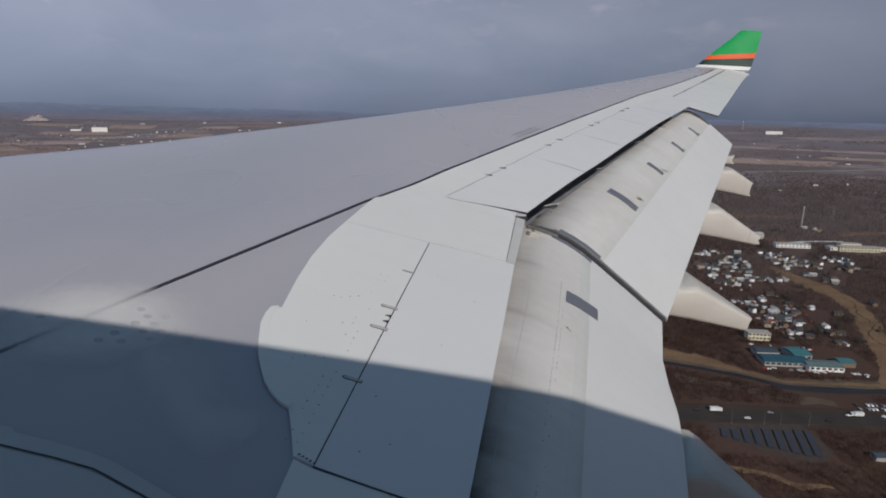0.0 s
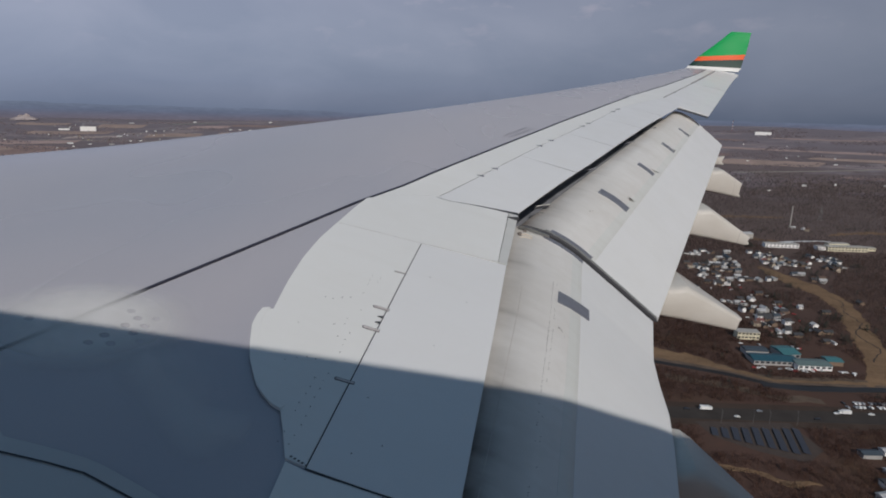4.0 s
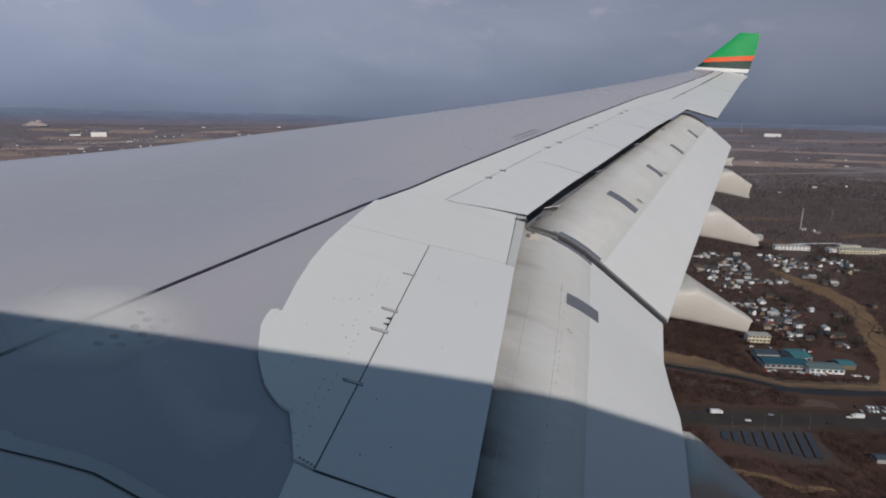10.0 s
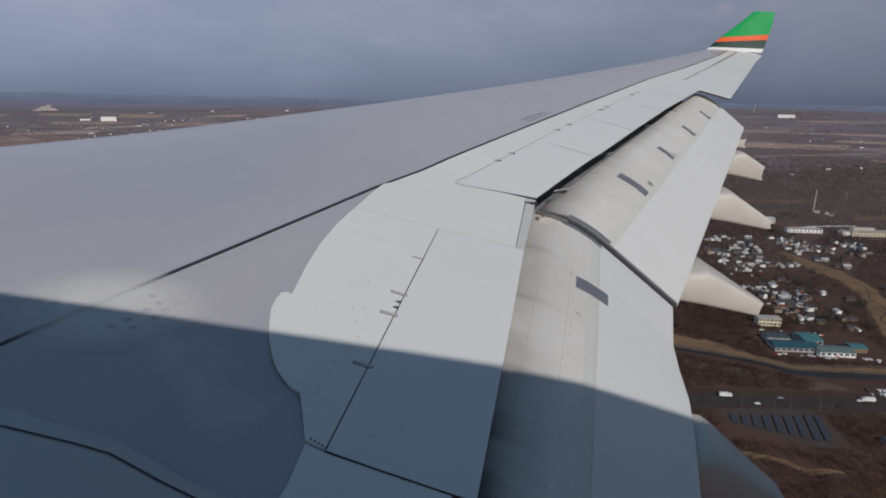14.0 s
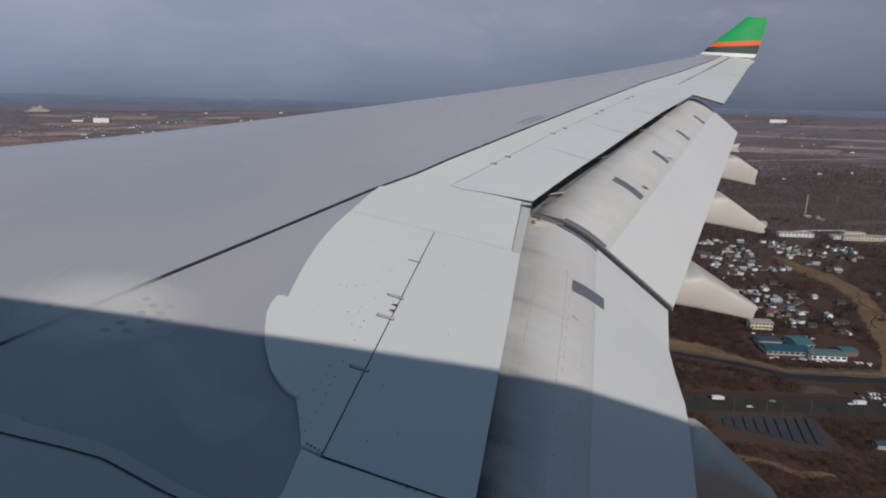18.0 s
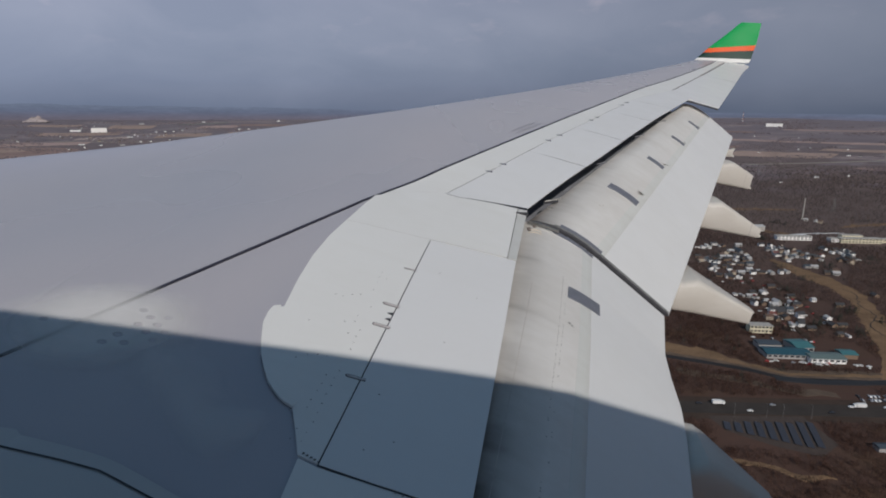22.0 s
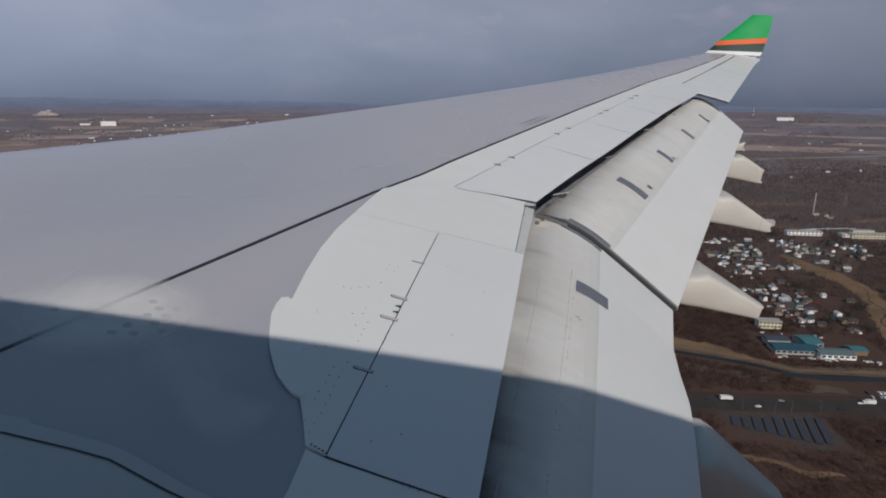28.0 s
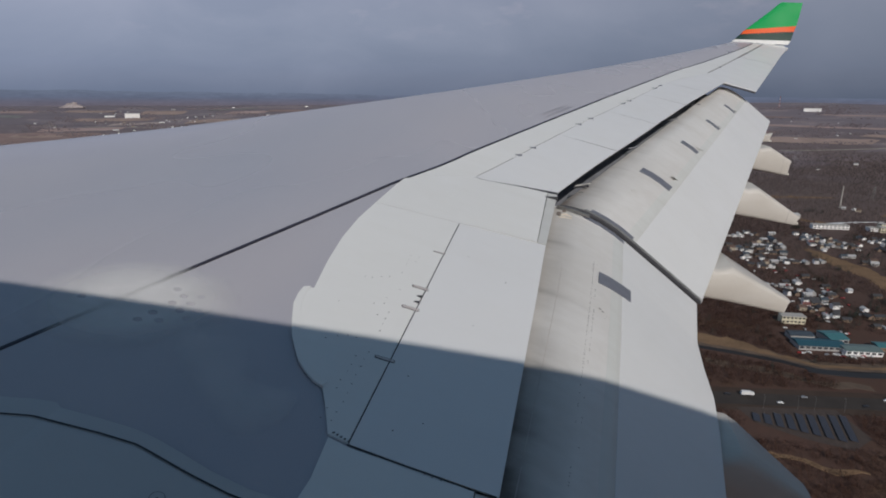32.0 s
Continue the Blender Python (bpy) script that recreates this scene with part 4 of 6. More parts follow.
def make_root_fairing():
    # fairing panel over the wing root with its dark joint
    xs = sorted([4.0 + 0.06 * i for i in range(120)] + [7.87, 7.985, 8.003, 8.02, 8.43])
    rows = []
    for x in xs:
        ye = root_edge(x)
        row = []
        for k in range(9):
            t = k / 8
            y = ye - (ye - 2.6) * t
            row.append((x, y, top(x, y) + 0.016 + 0.75 * t ** 2.6))
        row.insert(0, (x, ye, top(x, ye) - 0.01))
        rows.append(row)
    f = part("root_fairing", loft_bm(rows, closed=False, caps=False), M_ROOT, plane, "pale grey fairing over the wing root")
    rows = []
    for x in xs:
        ye = lerp_table(ROOT_JOINT, x)
        rows.append([(x, ye + d, top(x, ye) + 0.0205) for d in (-0.006, 0.006)])
    part("fairing_joint", loft_bm(rows, closed=False, caps=False), M_SEAL, f, "dark joint in the fairing")
    # round access plug
    px, py = 8.68, 4.29
    z = top(px, py) + 0.0215
    for r0, r1, name in ((0.031, 0.033, "plug_rim"), (0.0, 0.005, "plug_screw")):
        ring = [(math.cos(2 * math.pi * k / 20), math.sin(2 * math.pi * k / 20)) for k in range(20)]
        slope = [(top(px + 0.02, py) - top(px - 0.02, py)) / 0.04, (top(px, py + 0.02) - top(px, py - 0.02)) / 0.04]
        rows = [[(px + r * c, py + r * s, z + r * (c * slope[0] + s * slope[1])) for c, s in ring] for r in (max(r0, 0.0005), r1)]
        part(name, loft_bm(rows, caps=False), M_SEAL, f, "thin dark rim of a round access plug" if r0 else "")


make_root_fairing()

# ---- the land ----


def rise(x, y):
    """Height of the land: flat near by, rolling up to low hills far off."""
    r = math.hypot(x, y)
    t = min(1.0, max(0.0, (r - 1900) / 2850))
    t = t * t * (3 - 2 * t)
    ahead = min(1.0, max(0.0, (-x / max(r, 1.0) - 0.05) / 0.3))
    return (176 - 42 * ahead) * t + 22 * t * noise.noise((x / 900, y / 900, 0.3))


def spread(x, y):
    """Plan units of the land to metres: 1.4 m near by, drawn in towards the far hills."""
    k = 1.4 - 0.4 * min(1.0, max(0.0, (math.hypot(x, y) - 1500) / 2200))
    return x * k, y * k


def spot(x, y, turn, z=None):
    x, y = spread(x, y)
    return pose(x, y, rise(x, y) if z is None else z, 0, 0, turn)


def ground_material():
    m, nt, b = base_material("winter_land")
    co = nt.nodes.new("ShaderNodeTexCoord")
    ln = nt.nodes.new("ShaderNodeVectorMath")
    ln.operation = "LENGTH"
    nt.links.new(co.outputs["Object"], ln.inputs[0])
    # scrub and leafless woodland floor
    a = ramp(nt, noise_node(nt, 0.0085, 8, 0.62), 0.36, 0.68)
    wood = blend(nt, a, (0.074, 0.043, 0.034), (0.099, 0.056, 0.043))
    f = ramp(nt, noise_node(nt, 0.11, 6, 0.7), 0.35, 0.75)
    wood = blend(nt, f, wood, (0.078, 0.049, 0.040))
    # rough grass shows orange-brown in the clearings
    g = ramp(nt, noise_node(nt, 0.0062, 5, 0.62, (1, 1.6, 1)), 0.54, 0.66)
    wood = blend(nt, g, wood, blend(nt, f, (0.100, 0.060, 0.038), (0.076, 0.048, 0.035)))
    # patchwork of stubble, plough and pasture
    mp = nt.nodes.new("ShaderNodeMapping")
    mp.inputs["Rotation"].default_value = (0, 0, radians(24))
    mp.inputs["Scale"].default_value = (0.0034, 0.0068, 1)
    nt.links.new(co.outputs["Object"], mp.inputs[0])
    vo = nt.nodes.new("ShaderNodeTexVoronoi")
    vo.distance, vo.inputs["Scale"].default_value = "CHEBYCHEV", 1.0
    vo.inputs["Randomness"].default_value = 0.75
    nt.links.new(mp.outputs[0], vo.inputs["Vector"])
    sep = nt.nodes.new("ShaderNodeSeparateColor")
    nt.links.new(vo.outputs["Color"], sep.inputs[0])
    r = nt.nodes.new("ShaderNodeValToRGB")
    r.color_ramp.interpolation = "CONSTANT"
    # field tones kept pale and mauve, distance haze painted into them
    cols = [(0.0, (0.212, 0.178, 0.200)), (0.25, (0.275, 0.222, 0.224)), (0.42, (0.206, 0.177, 0.198)), (0.56, (0.300, 0.240, 0.228)), (0.68, (0.220, 0.190, 0.206)), (0.82, (0.210, 0.205, 0.215)), (0.93, (0.285, 0.244, 0.242))]
    e = r.color_ramp.elements
    e[0].position, e[0].color = cols[0][0], (*cols[0][1], 1)
    e[1].position, e[1].color = cols[1][0], (*cols[1][1], 1)
    for p, c in cols[2:]:
        k = e.new(p)
        k.color = (*c, 1)
    nt.links.new(sep.outputs[0], r.inputs[0])
    fine = ramp(nt, noise_node(nt, 0.05, 6, 0.65), 0.3, 0.75, (0.75,) * 3, (1.15,) * 3)
    field = blend(nt, 1.0, r.outputs[0], fine, "MULTIPLY")
    # farmland begins beyond the near woods, with copses among the fields
    far = nt.nodes.new("ShaderNodeMapRange")
    far.inputs["From Min"].default_value, far.inputs["From Max"].default_value = 1750, 2450
    nt.links.new(ln.outputs["Value"], far.inputs["Value"])
    cop = ramp(nt, noise_node(nt, 0.0023, 5, 0.6, (1, 1.5, 1)), 0.41, 0.48, (1, 1, 1), (0, 0, 0))
    fac = blend(nt, 1.0, far.outputs[0], cop, "MULTIPLY")
    # painted haze: the woods turn a paler mauve-grey with distance
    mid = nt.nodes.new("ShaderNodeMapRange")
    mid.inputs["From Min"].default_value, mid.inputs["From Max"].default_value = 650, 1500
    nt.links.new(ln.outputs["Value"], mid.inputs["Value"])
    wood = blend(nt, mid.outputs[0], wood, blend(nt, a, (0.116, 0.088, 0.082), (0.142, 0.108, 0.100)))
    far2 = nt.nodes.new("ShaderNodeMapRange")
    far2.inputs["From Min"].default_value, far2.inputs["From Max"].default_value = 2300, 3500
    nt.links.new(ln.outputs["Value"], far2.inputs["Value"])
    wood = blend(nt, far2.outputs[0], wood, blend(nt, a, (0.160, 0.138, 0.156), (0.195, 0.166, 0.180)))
    col = blend(nt, fac, wood, field)
    nt.links.new(col, b.inputs["Base Color"])
    b.inputs["Roughness"].default_value = 0.95
    b.inputs["Specular IOR Level"].default_value = 0.15
    bump(nt, b, noise_node(nt, 0.16, 5, 0.65), 0.35, 1.2)
    return m


M_LAND = ground_material()
M_ASPHALT = plain("worn_asphalt", (0.056, 0.048, 0.044), 0.9, 0, 0.08, 0.25)
M_LANE = plain("dusty_verge", (0.072, 0.051, 0.041), 0.95, 0, 0.06, 0.3)
M_WATER = plain("dark_canal_water", (0.036, 0.034, 0.036), 0.75, 0, 0.05, 0.3)
M_REED = plain("dry_reeds", (0.128, 0.088, 0.061), 0.95, 0, 0.07, 0.45, 0.6)
for m in (M_WATER, M_ASPHALT, M_LANE):
    m.node_tree.nodes["Principled BSDF"].inputs["Specular IOR Level"].default_value = 0.12
M_SNOW = plain("old_snow", (0.72, 0.73, 0.75), 0.7, 0, 0.2, 0.2)
M_TRACK = plain("gravel_track", (0.27, 0.245, 0.215), 0.95, 0, 0.1, 0.3)

bm = bmesh.new()
radii = [60, 120, 200, 300, 450, 650, 900, 1150] + [1300 + 60 * i for i in range(60)]
SEG = 480
c0 = bm.verts.new((0, 0, 0))
rings = [[bm.verts.new((r * math.sin(2 * math.pi * i / SEG), r * math.cos(2 * math.pi * i / SEG), rise(r * math.sin(2 * math.pi * i / SEG), r * math.cos(2 * math.pi * i / SEG)))) for i in range(SEG)] for r in radii]
for i in range(SEG):
    bm.faces.new((c0, rings[0][i], rings[0][(i + 1) % SEG]))
for a, b_ in zip(rings, rings[1:]):
    for i in range(SEG):
        bm.faces.new((a[i], a[(i + 1) % SEG], b_[(i + 1) % SEG], b_[i]))
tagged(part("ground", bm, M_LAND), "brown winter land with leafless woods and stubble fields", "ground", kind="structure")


def backdrop_material():
    m, nt, b = base_material("glowing_hazed_hills")
    nt.nodes.remove(b)
    # the backdrop glows; haze is painted in, mauve below to sky blue above
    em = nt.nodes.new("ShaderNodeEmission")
    geo = nt.nodes.new("ShaderNodeTexCoord")
    sep = nt.nodes.new("ShaderNodeSeparateXYZ")
    nt.links.new(geo.outputs["Object"], sep.inputs[0])
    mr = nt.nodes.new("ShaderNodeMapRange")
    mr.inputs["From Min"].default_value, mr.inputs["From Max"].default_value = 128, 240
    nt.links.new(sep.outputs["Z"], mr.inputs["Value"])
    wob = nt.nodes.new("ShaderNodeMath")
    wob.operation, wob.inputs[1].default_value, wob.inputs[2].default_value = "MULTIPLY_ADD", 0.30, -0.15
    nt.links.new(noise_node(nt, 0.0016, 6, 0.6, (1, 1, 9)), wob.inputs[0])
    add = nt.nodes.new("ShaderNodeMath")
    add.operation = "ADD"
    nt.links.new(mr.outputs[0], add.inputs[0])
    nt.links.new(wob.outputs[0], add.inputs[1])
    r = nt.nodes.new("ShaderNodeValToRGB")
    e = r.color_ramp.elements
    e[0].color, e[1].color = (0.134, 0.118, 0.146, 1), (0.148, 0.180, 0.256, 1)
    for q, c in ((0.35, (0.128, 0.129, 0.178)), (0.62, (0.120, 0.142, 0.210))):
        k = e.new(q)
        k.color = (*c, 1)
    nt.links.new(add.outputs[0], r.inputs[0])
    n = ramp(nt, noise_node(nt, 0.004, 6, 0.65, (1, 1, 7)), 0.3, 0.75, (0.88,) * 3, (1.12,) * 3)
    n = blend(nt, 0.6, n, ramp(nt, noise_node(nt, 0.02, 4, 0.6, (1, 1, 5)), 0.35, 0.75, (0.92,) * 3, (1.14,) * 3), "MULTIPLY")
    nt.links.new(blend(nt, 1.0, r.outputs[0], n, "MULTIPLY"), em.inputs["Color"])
    nt.links.new(em.outputs[0], nt.nodes["Material Output"].inputs["Surface"])
    return m


def make_backdrop():
    bm = bmesh.new()
    n = 720
    low, high = [], []
    for i in range(n):
        t = 2 * math.pi * i / n
        x, y = math.sin(t), math.cos(t)
        h = 214 + 8 * noise.noise((x * 5, y * 5, 2)) + 9 * max(0, noise.noise((x * 14, y * 14, 5))) + 4 * noise.noise((x * 40, y * 40, 3)) + 32 * max(0.0, -x)
        low.append(bm.verts.new((4840 * x, 4840 * y, -5)))
        high.append(bm.verts.new((4860 * x, 4860 * y, h)))
    for i in range(n):
        j = (i + 1) % n
        bm.faces.new((low[i], low[j], high[j], high[i]))
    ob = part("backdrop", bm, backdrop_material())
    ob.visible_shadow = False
    tagged(ob, "glowing backdrop of distant hills, haze painted in", "hills", kind="structure")


make_backdrop()


def strip(name, pts, width, lift, material, label, category, kind="structure", ragged=0.0, seed=1):
    """A long strip of ground: a road, ditch, bank or field edge."""
    rng = random.Random(seed)
    pts = [spread(*p) for p in pts]
    width *= 1.4
    bm = bmesh.new()
    n = max(8, int((pts[-1][0] - pts[0][0]) / 12))
    rows = []
    for i in range(n + 1):
        x = pts[0][0] + (pts[-1][0] - pts[0][0]) * i / n
        y = lerp_table(pts, x)
        a, b = (1 + ragged * rng.uniform(-1, 1)), (1 + ragged * rng.uniform(-1, 1))
        ya, yb = y - width / 2 * a, y + width / 2 * b
        rows.append([(x, ya, rise(x, ya) + lift - 1.5), (x, ya, rise(x, ya) + lift), (x, y, rise(x, y) + lift), (x, yb, rise(x, yb) + lift), (x, yb, rise(x, yb) + lift - 1.5)])
    return tagged(part(name, loft_bm(rows, closed=False, caps=False), material, None, "", False), label, category, kind=kind)


ROAD = [(-1600, 240), (-600, 246), (60, 290), (144, 300), (260, 314), (600, 372), (1500, 600)]
CANAL = [(-900, 330), (-200, 352), (60, 366), (97, 360), (135, 350), (159, 338), (211, 343), (330, 352), (700, 420), (1400, 640)]
strip("verge", ROAD, 24, 0.12, M_LANE, "brown grass verge along the highway", "verge")
strip("road", ROAD, 12.5, 0.30, M_ASPHALT, "grey two-way highway through the woods", "road")
strip("reed_bank", [(x, y + 5) for x, y in CANAL], 12, 0.25, M_REED, "tan dry reed bank beside the canal", "reed bank", ragged=0.6, seed=4)
strip("canal", [(x, y - 1) for x, y in CANAL], 5, 0.40, M_WATER, "dark narrow canal", "canal", ragged=0.12, seed=9)
strip("canal", [(150, 338), (172, 336), (195, 339), (222, 344), (246, 347)], 6.5, 0.44, plain("blue_grey_pond_water", (0.024, 0.024, 0.027), 0.7, 0, 0.05, 0.25), "broad blue-grey reach of the canal", "canal", ragged=0.22, seed=19)
strip("reed_bank", [(96, 338), (126, 333), (150, 322), (176, 322)], 7, 0.2, M_REED, "tan dry reed bank beside the canal", "reed bank", ragged=0.7, seed=14)
strip("track", [(600, 1780), (1000, 1900), (1800, 2350)], 9, 0.9, M_TRACK, "pale gravel track across the fields", "track")
strip("track", [(-2400, 2050), (-1600, 2180), (-900, 2600)], 12, 0.9, M_TRACK, "pale gravel track across the fields", "track")
strip("snow_bank", [(182, 262), (196, 259), (214, 257), (228, 254)], 2.6, 0.5, M_SNOW, "thin strip of old snow", "snow", ragged=0.7, seed=3)
strip("snow_bank", [(330, 780), (372, 800), (405, 806)], 4, 0.5, M_SNOW, "thin strip of old snow", "snow", ragged=0.7, seed=5)


# a dried-up river loop, overgrown with reeds: (plan y, plan x) and (plan y, half width)
LOOP = [(346, 213), (372, 232), (404, 246), (450, 259), (500, 276), (540, 278), (575, 272), (610, 262), (640, 258)]
LOOP_HALF = [(346, 4), (372, 7), (404, 9), (450, 9), (500, 8), (540, 10), (575, 13), (610, 9), (640, 3)]


def reed_loop():
    bm, creek = bmesh.new(), bmesh.new()
    rows, line = [], []
    for i in range(148):
        y = 346 + 2.0 * i
        x, h = lerp_table(LOOP, y), lerp_table(LOOP_HALF, y)
        a = h * (1 + 0.55 * noise.noise((y / 14, 1.0, 0)) + 0.35 * noise.noise((y / 4, 6.0, 0)))
        b = h * (1 + 0.55 * noise.noise((y / 17, 8.0, 0)) + 0.35 * noise.noise((y / 5, 3.0, 0)))
        rows.append([(*spread(x + d, y), z) for d, z in ((-a, -0.8), (-a, 0.22), (0, 0.3), (b, 0.22), (b, -0.8))])
        w = x + 0.45 * h * math.sin(y / 9) + 2 * noise.noise((y / 6, 4.0, 0))
        line.append([(*spread(w + d, y), 0.36) for d in (-0.45, 0.45)])
    tagged(part("reed_meadow", loft_bm(rows, closed=False, caps=False, bm=bm), M_MEADOW, None, "", False), "tan dry reed meadow in an old river loop", "meadow", kind="structure")
    tagged(part("creek", loft_bm(line[20:96], closed=False, caps=False, bm=creek), M_WATER, None, "", False), "thin dark creek through the reeds", "creek", kind="structure")


# dry reed meadow north of the canal: (plan x, near edge, far edge)
BAND_NEAR = [(40, 372), (90, 363), (135, 353), (160, 342), (211, 347), (330, 357), (520, 385)]
BAND_DEEP = [(40, 26), (90, 24), (125, 17), (142, 8), (160, 5), (205, 6), (225, 10), (330, 16), (520, 18)]


def reed_band():
    rows = []
    for i in range(241):
        x = 40 + 2 * i
        y0, d = lerp_table(BAND_NEAR, x), lerp_table(BAND_DEEP, x)
        y1 = y0 + d * (1 + 0.45 * noise.noise((x / 16, 2.0, 0)) + 0.35 * noise.noise((x / 5, 9.0, 0)))
        y0 += 1.5 * noise.noise((x / 6, 5.0, 0))
        rows.append([(*spread(x, y), z) for y, z in ((y0, -0.8), (y0, 0.2), ((y0 + y1) / 2, 0.32), (y1, 0.2), (y1, -0.8))])
    tagged(part("reed_meadow", loft_bm(rows, closed=False, caps=False), M_MEADOW, None, "", False), "tan dry reed meadow along the dark canal", "meadow", kind="structure")


def meadow_material():
    m, nt, b = base_material("dry_reed_meadow")
    big = ramp(nt, noise_node(nt, 0.035, 6, 0.65, (0.6, 1.5, 1)), 0.36, 0.66)
    fine = ramp(nt, noise_node(nt, 0.35, 5, 0.65), 0.35, 0.7)
    c = blend(nt, big, (0.122, 0.075, 0.047), (0.238, 0.148, 0.087))
    c = blend(nt, fine, c, blend(nt, 0.5, c, (0.27, 0.19, 0.118)))
    nt.links.new(c, b.inputs["Base Color"])
    b.inputs["Roughness"].default_value, b.inputs["Specular IOR Level"].default_value = 0.95, 0.1
    bump(nt, b, fine, 0.5, 0.5)
    return m


M_MEADOW = meadow_material()
reed_loop()
reed_band()


def reed_streak(line, deep, seed, label):
    """A crooked tan streak of dry reeds through the woods, along points (plan x, plan y)."""
    rows = []
    n = int((line[-1][0] - line[0][0]) / 2.5)
    for i in range(n + 1):
        x = line[0][0] + 2.5 * i
        t = i / n
        y = lerp_table(line, x) + 5 * noise.noise((x / 13, seed, 0))
        d = deep * min(1.0, 5 * t + 0.1, 5 * (1 - t) + 0.1) * (0.75 + 0.7 * noise.noise((x / 9, seed, 3)) + 0.4 * noise.noise((x / 3.5, seed, 6)))
        d = max(0.4, d)
        rows.append([(*spread(x, y + q * d), z) for q, z in ((-1, -0.6), (-1, 0.2), (0, 0.3), (1, 0.2), (1, -0.6))])
    tagged(part("reed_meadow", loft_bm(rows, closed=False, caps=False), M_MEADOW, None, "", False), label, "meadow", kind="structure")


STREAKS = [([(214, 842), (262, 815), (310, 800), (350, 772)], 9), ([(250, 1010), (330, 985), (430, 1000)], 13), ([(390, 640), (450, 655), (520, 690)], 8), ([(96, 247), (118, 243), (140, 236)], 2.6), ([(420, 850), (480, 880), (540, 890)], 10)]
for k, (line, deep) in enumerate(STREAKS):
    reed_streak(line, deep, 2.7 * k + 1, "crooked tan streak of dry reeds in the woods")

# ---- far fields ----
# colours lifted and pushed towards mauve: haze painted into the far fields
FIELDS = {"tan": (0.360, 0.272, 0.238), "pink": (0.385, 0.290, 0.272), "brown": (0.285, 0.206, 0.190), "plough": (0.190, 0.166, 0.185), "green": (0.225, 0.222, 0.215), "pale": (0.39, 0.325, 0.305)}
WORDS = {"tan": "pale tan stubble field", "pink": "pinkish bare field", "brown": "brown ploughed field", "plough": "dark ploughed field", "green": "dull green pasture", "pale": "pale mown field"}
M_FIELD = {k: plain("%s_field_soil" % k, c, 0.95, 0, 0.012, 0.28) for k, c in FIELDS.items()}
for m in M_FIELD.values():
    m.node_tree.nodes["Principled BSDF"].inputs["Specular IOR Level"].default_value = 0.1


def far_field(a0, a1, r0, r1, kind, k):
    """A field on the far plain between two bearings and two distances, its sides askew and worn."""
    rng = random.Random(100 + k)
    n = 14
    rows = []
    skew, bend = rng.uniform(-0.25, 0.25) * (r1 - r0), rng.uniform(-0.2, 0.2) * (r1 - r0)
    for i in range(n + 1):
        t = i / n
        a = radians(a0 + (a1 - a0) * t)
        wear = min(1.0, 14 * t + 0.75, 14 * (1 - t) + 0.75)
        mid, half = (r0 + r1) / 2 + skew * (t - 0.5) + bend * math.sin(3.1 * t), (r1 - r0) / 2 * wear
        row = []
        for q in (-1, -0.33, 0.33, 1):
            r = mid + half * q * (1 + 0.25 * noise.noise((7 * t, q * 3, k)))
            x, y = r * math.sin(a + 0.004 * q), r * math.cos(a + 0.004 * q)
            row.append((x, y, rise(x, y) + 1.0 + 0.06 * (k % 9)))
        rows.append(row)
    tagged(part("field", loft_bm(rows, closed=False, caps=False), M_FIELD[kind], None, "", True), WORDS[kind] + " on the far plain", "field", kind="structure")


for k, f in enumerate(((-38.5, -35.0, 3880, 4120, "tan"), (-43.5, -37.5, 3560, 3720, "tan"), (-52, -41, 2700, 3060, "brown"), (-46, -40, 3120, 3250, "pink"), (-41, -37, 3330, 3440, "pale"), (-31.5, -28, 3800, 3960, "pink"),
                       (-35, -30.5, 3330, 3500, "tan"), (-34, -30, 3060, 3180, "brown"), (-49, -45.5, 3350, 3460, "plough"), (-45, -42, 3300, 3380, "plough"), (-37, -33, 3620, 3740, "plough"), (-29, -24, 3450, 3600, "tan"),
                       (-28, -23, 3900, 4030, "brown"), (-52, -47, 3700, 3860, "green"), (-44, -40.5, 4050, 4180, "tan"), (-33, -29, 4080, 4190, "green"), (-40, -36, 2800, 2960, "plough"), (-36, -31, 2650, 2830, "tan"),
                       (-26, -20, 3100, 3260, "pink"), (-50, -46, 3980, 4100, "pink"), (-24, -18, 3700, 3850, "brown"), (-48, -44.5, 2900, 3010, "tan"), (-33, -27, 2880, 2990, "pink"), (-42, -39, 3820, 3900, "plough"),
                       (13, 34, 3200, 3270, "pink"), (17.5, 25, 2740, 2900, "tan"), (24, 33, 2970, 3050, "tan"), (13, 18, 2960, 3040, "brown"), (21, 30, 3760, 3820, "pink"), (26.5, 31, 2500, 2560, "brown"), (14, 19, 3560, 3630, "brown"))):
    far_field(*f, k)


def lane(a, b, w):
    a, b = Vector(spread(*a)), Vector(spread(*b))
    d = (b - a).normalized()
    s = Vector((-d.y, d.x)) * w / 2
    bm = bmesh.new()
    vs = [bm.verts.new((*(p), 0.35)) for p in (a - s, a + s, b + s, b - s)]
    bm.faces.new(vs)
    tagged(part("lane", bm, M_LANE, None, "", False), "grey village lane between houses", "lane", kind="structure")


lane((196, 398), (206, 596), 6)
lane((172, 484), (236, 497), 5)
lane((180, 430), (232, 440), 5)
lane((222, 430), (232, 590), 5)

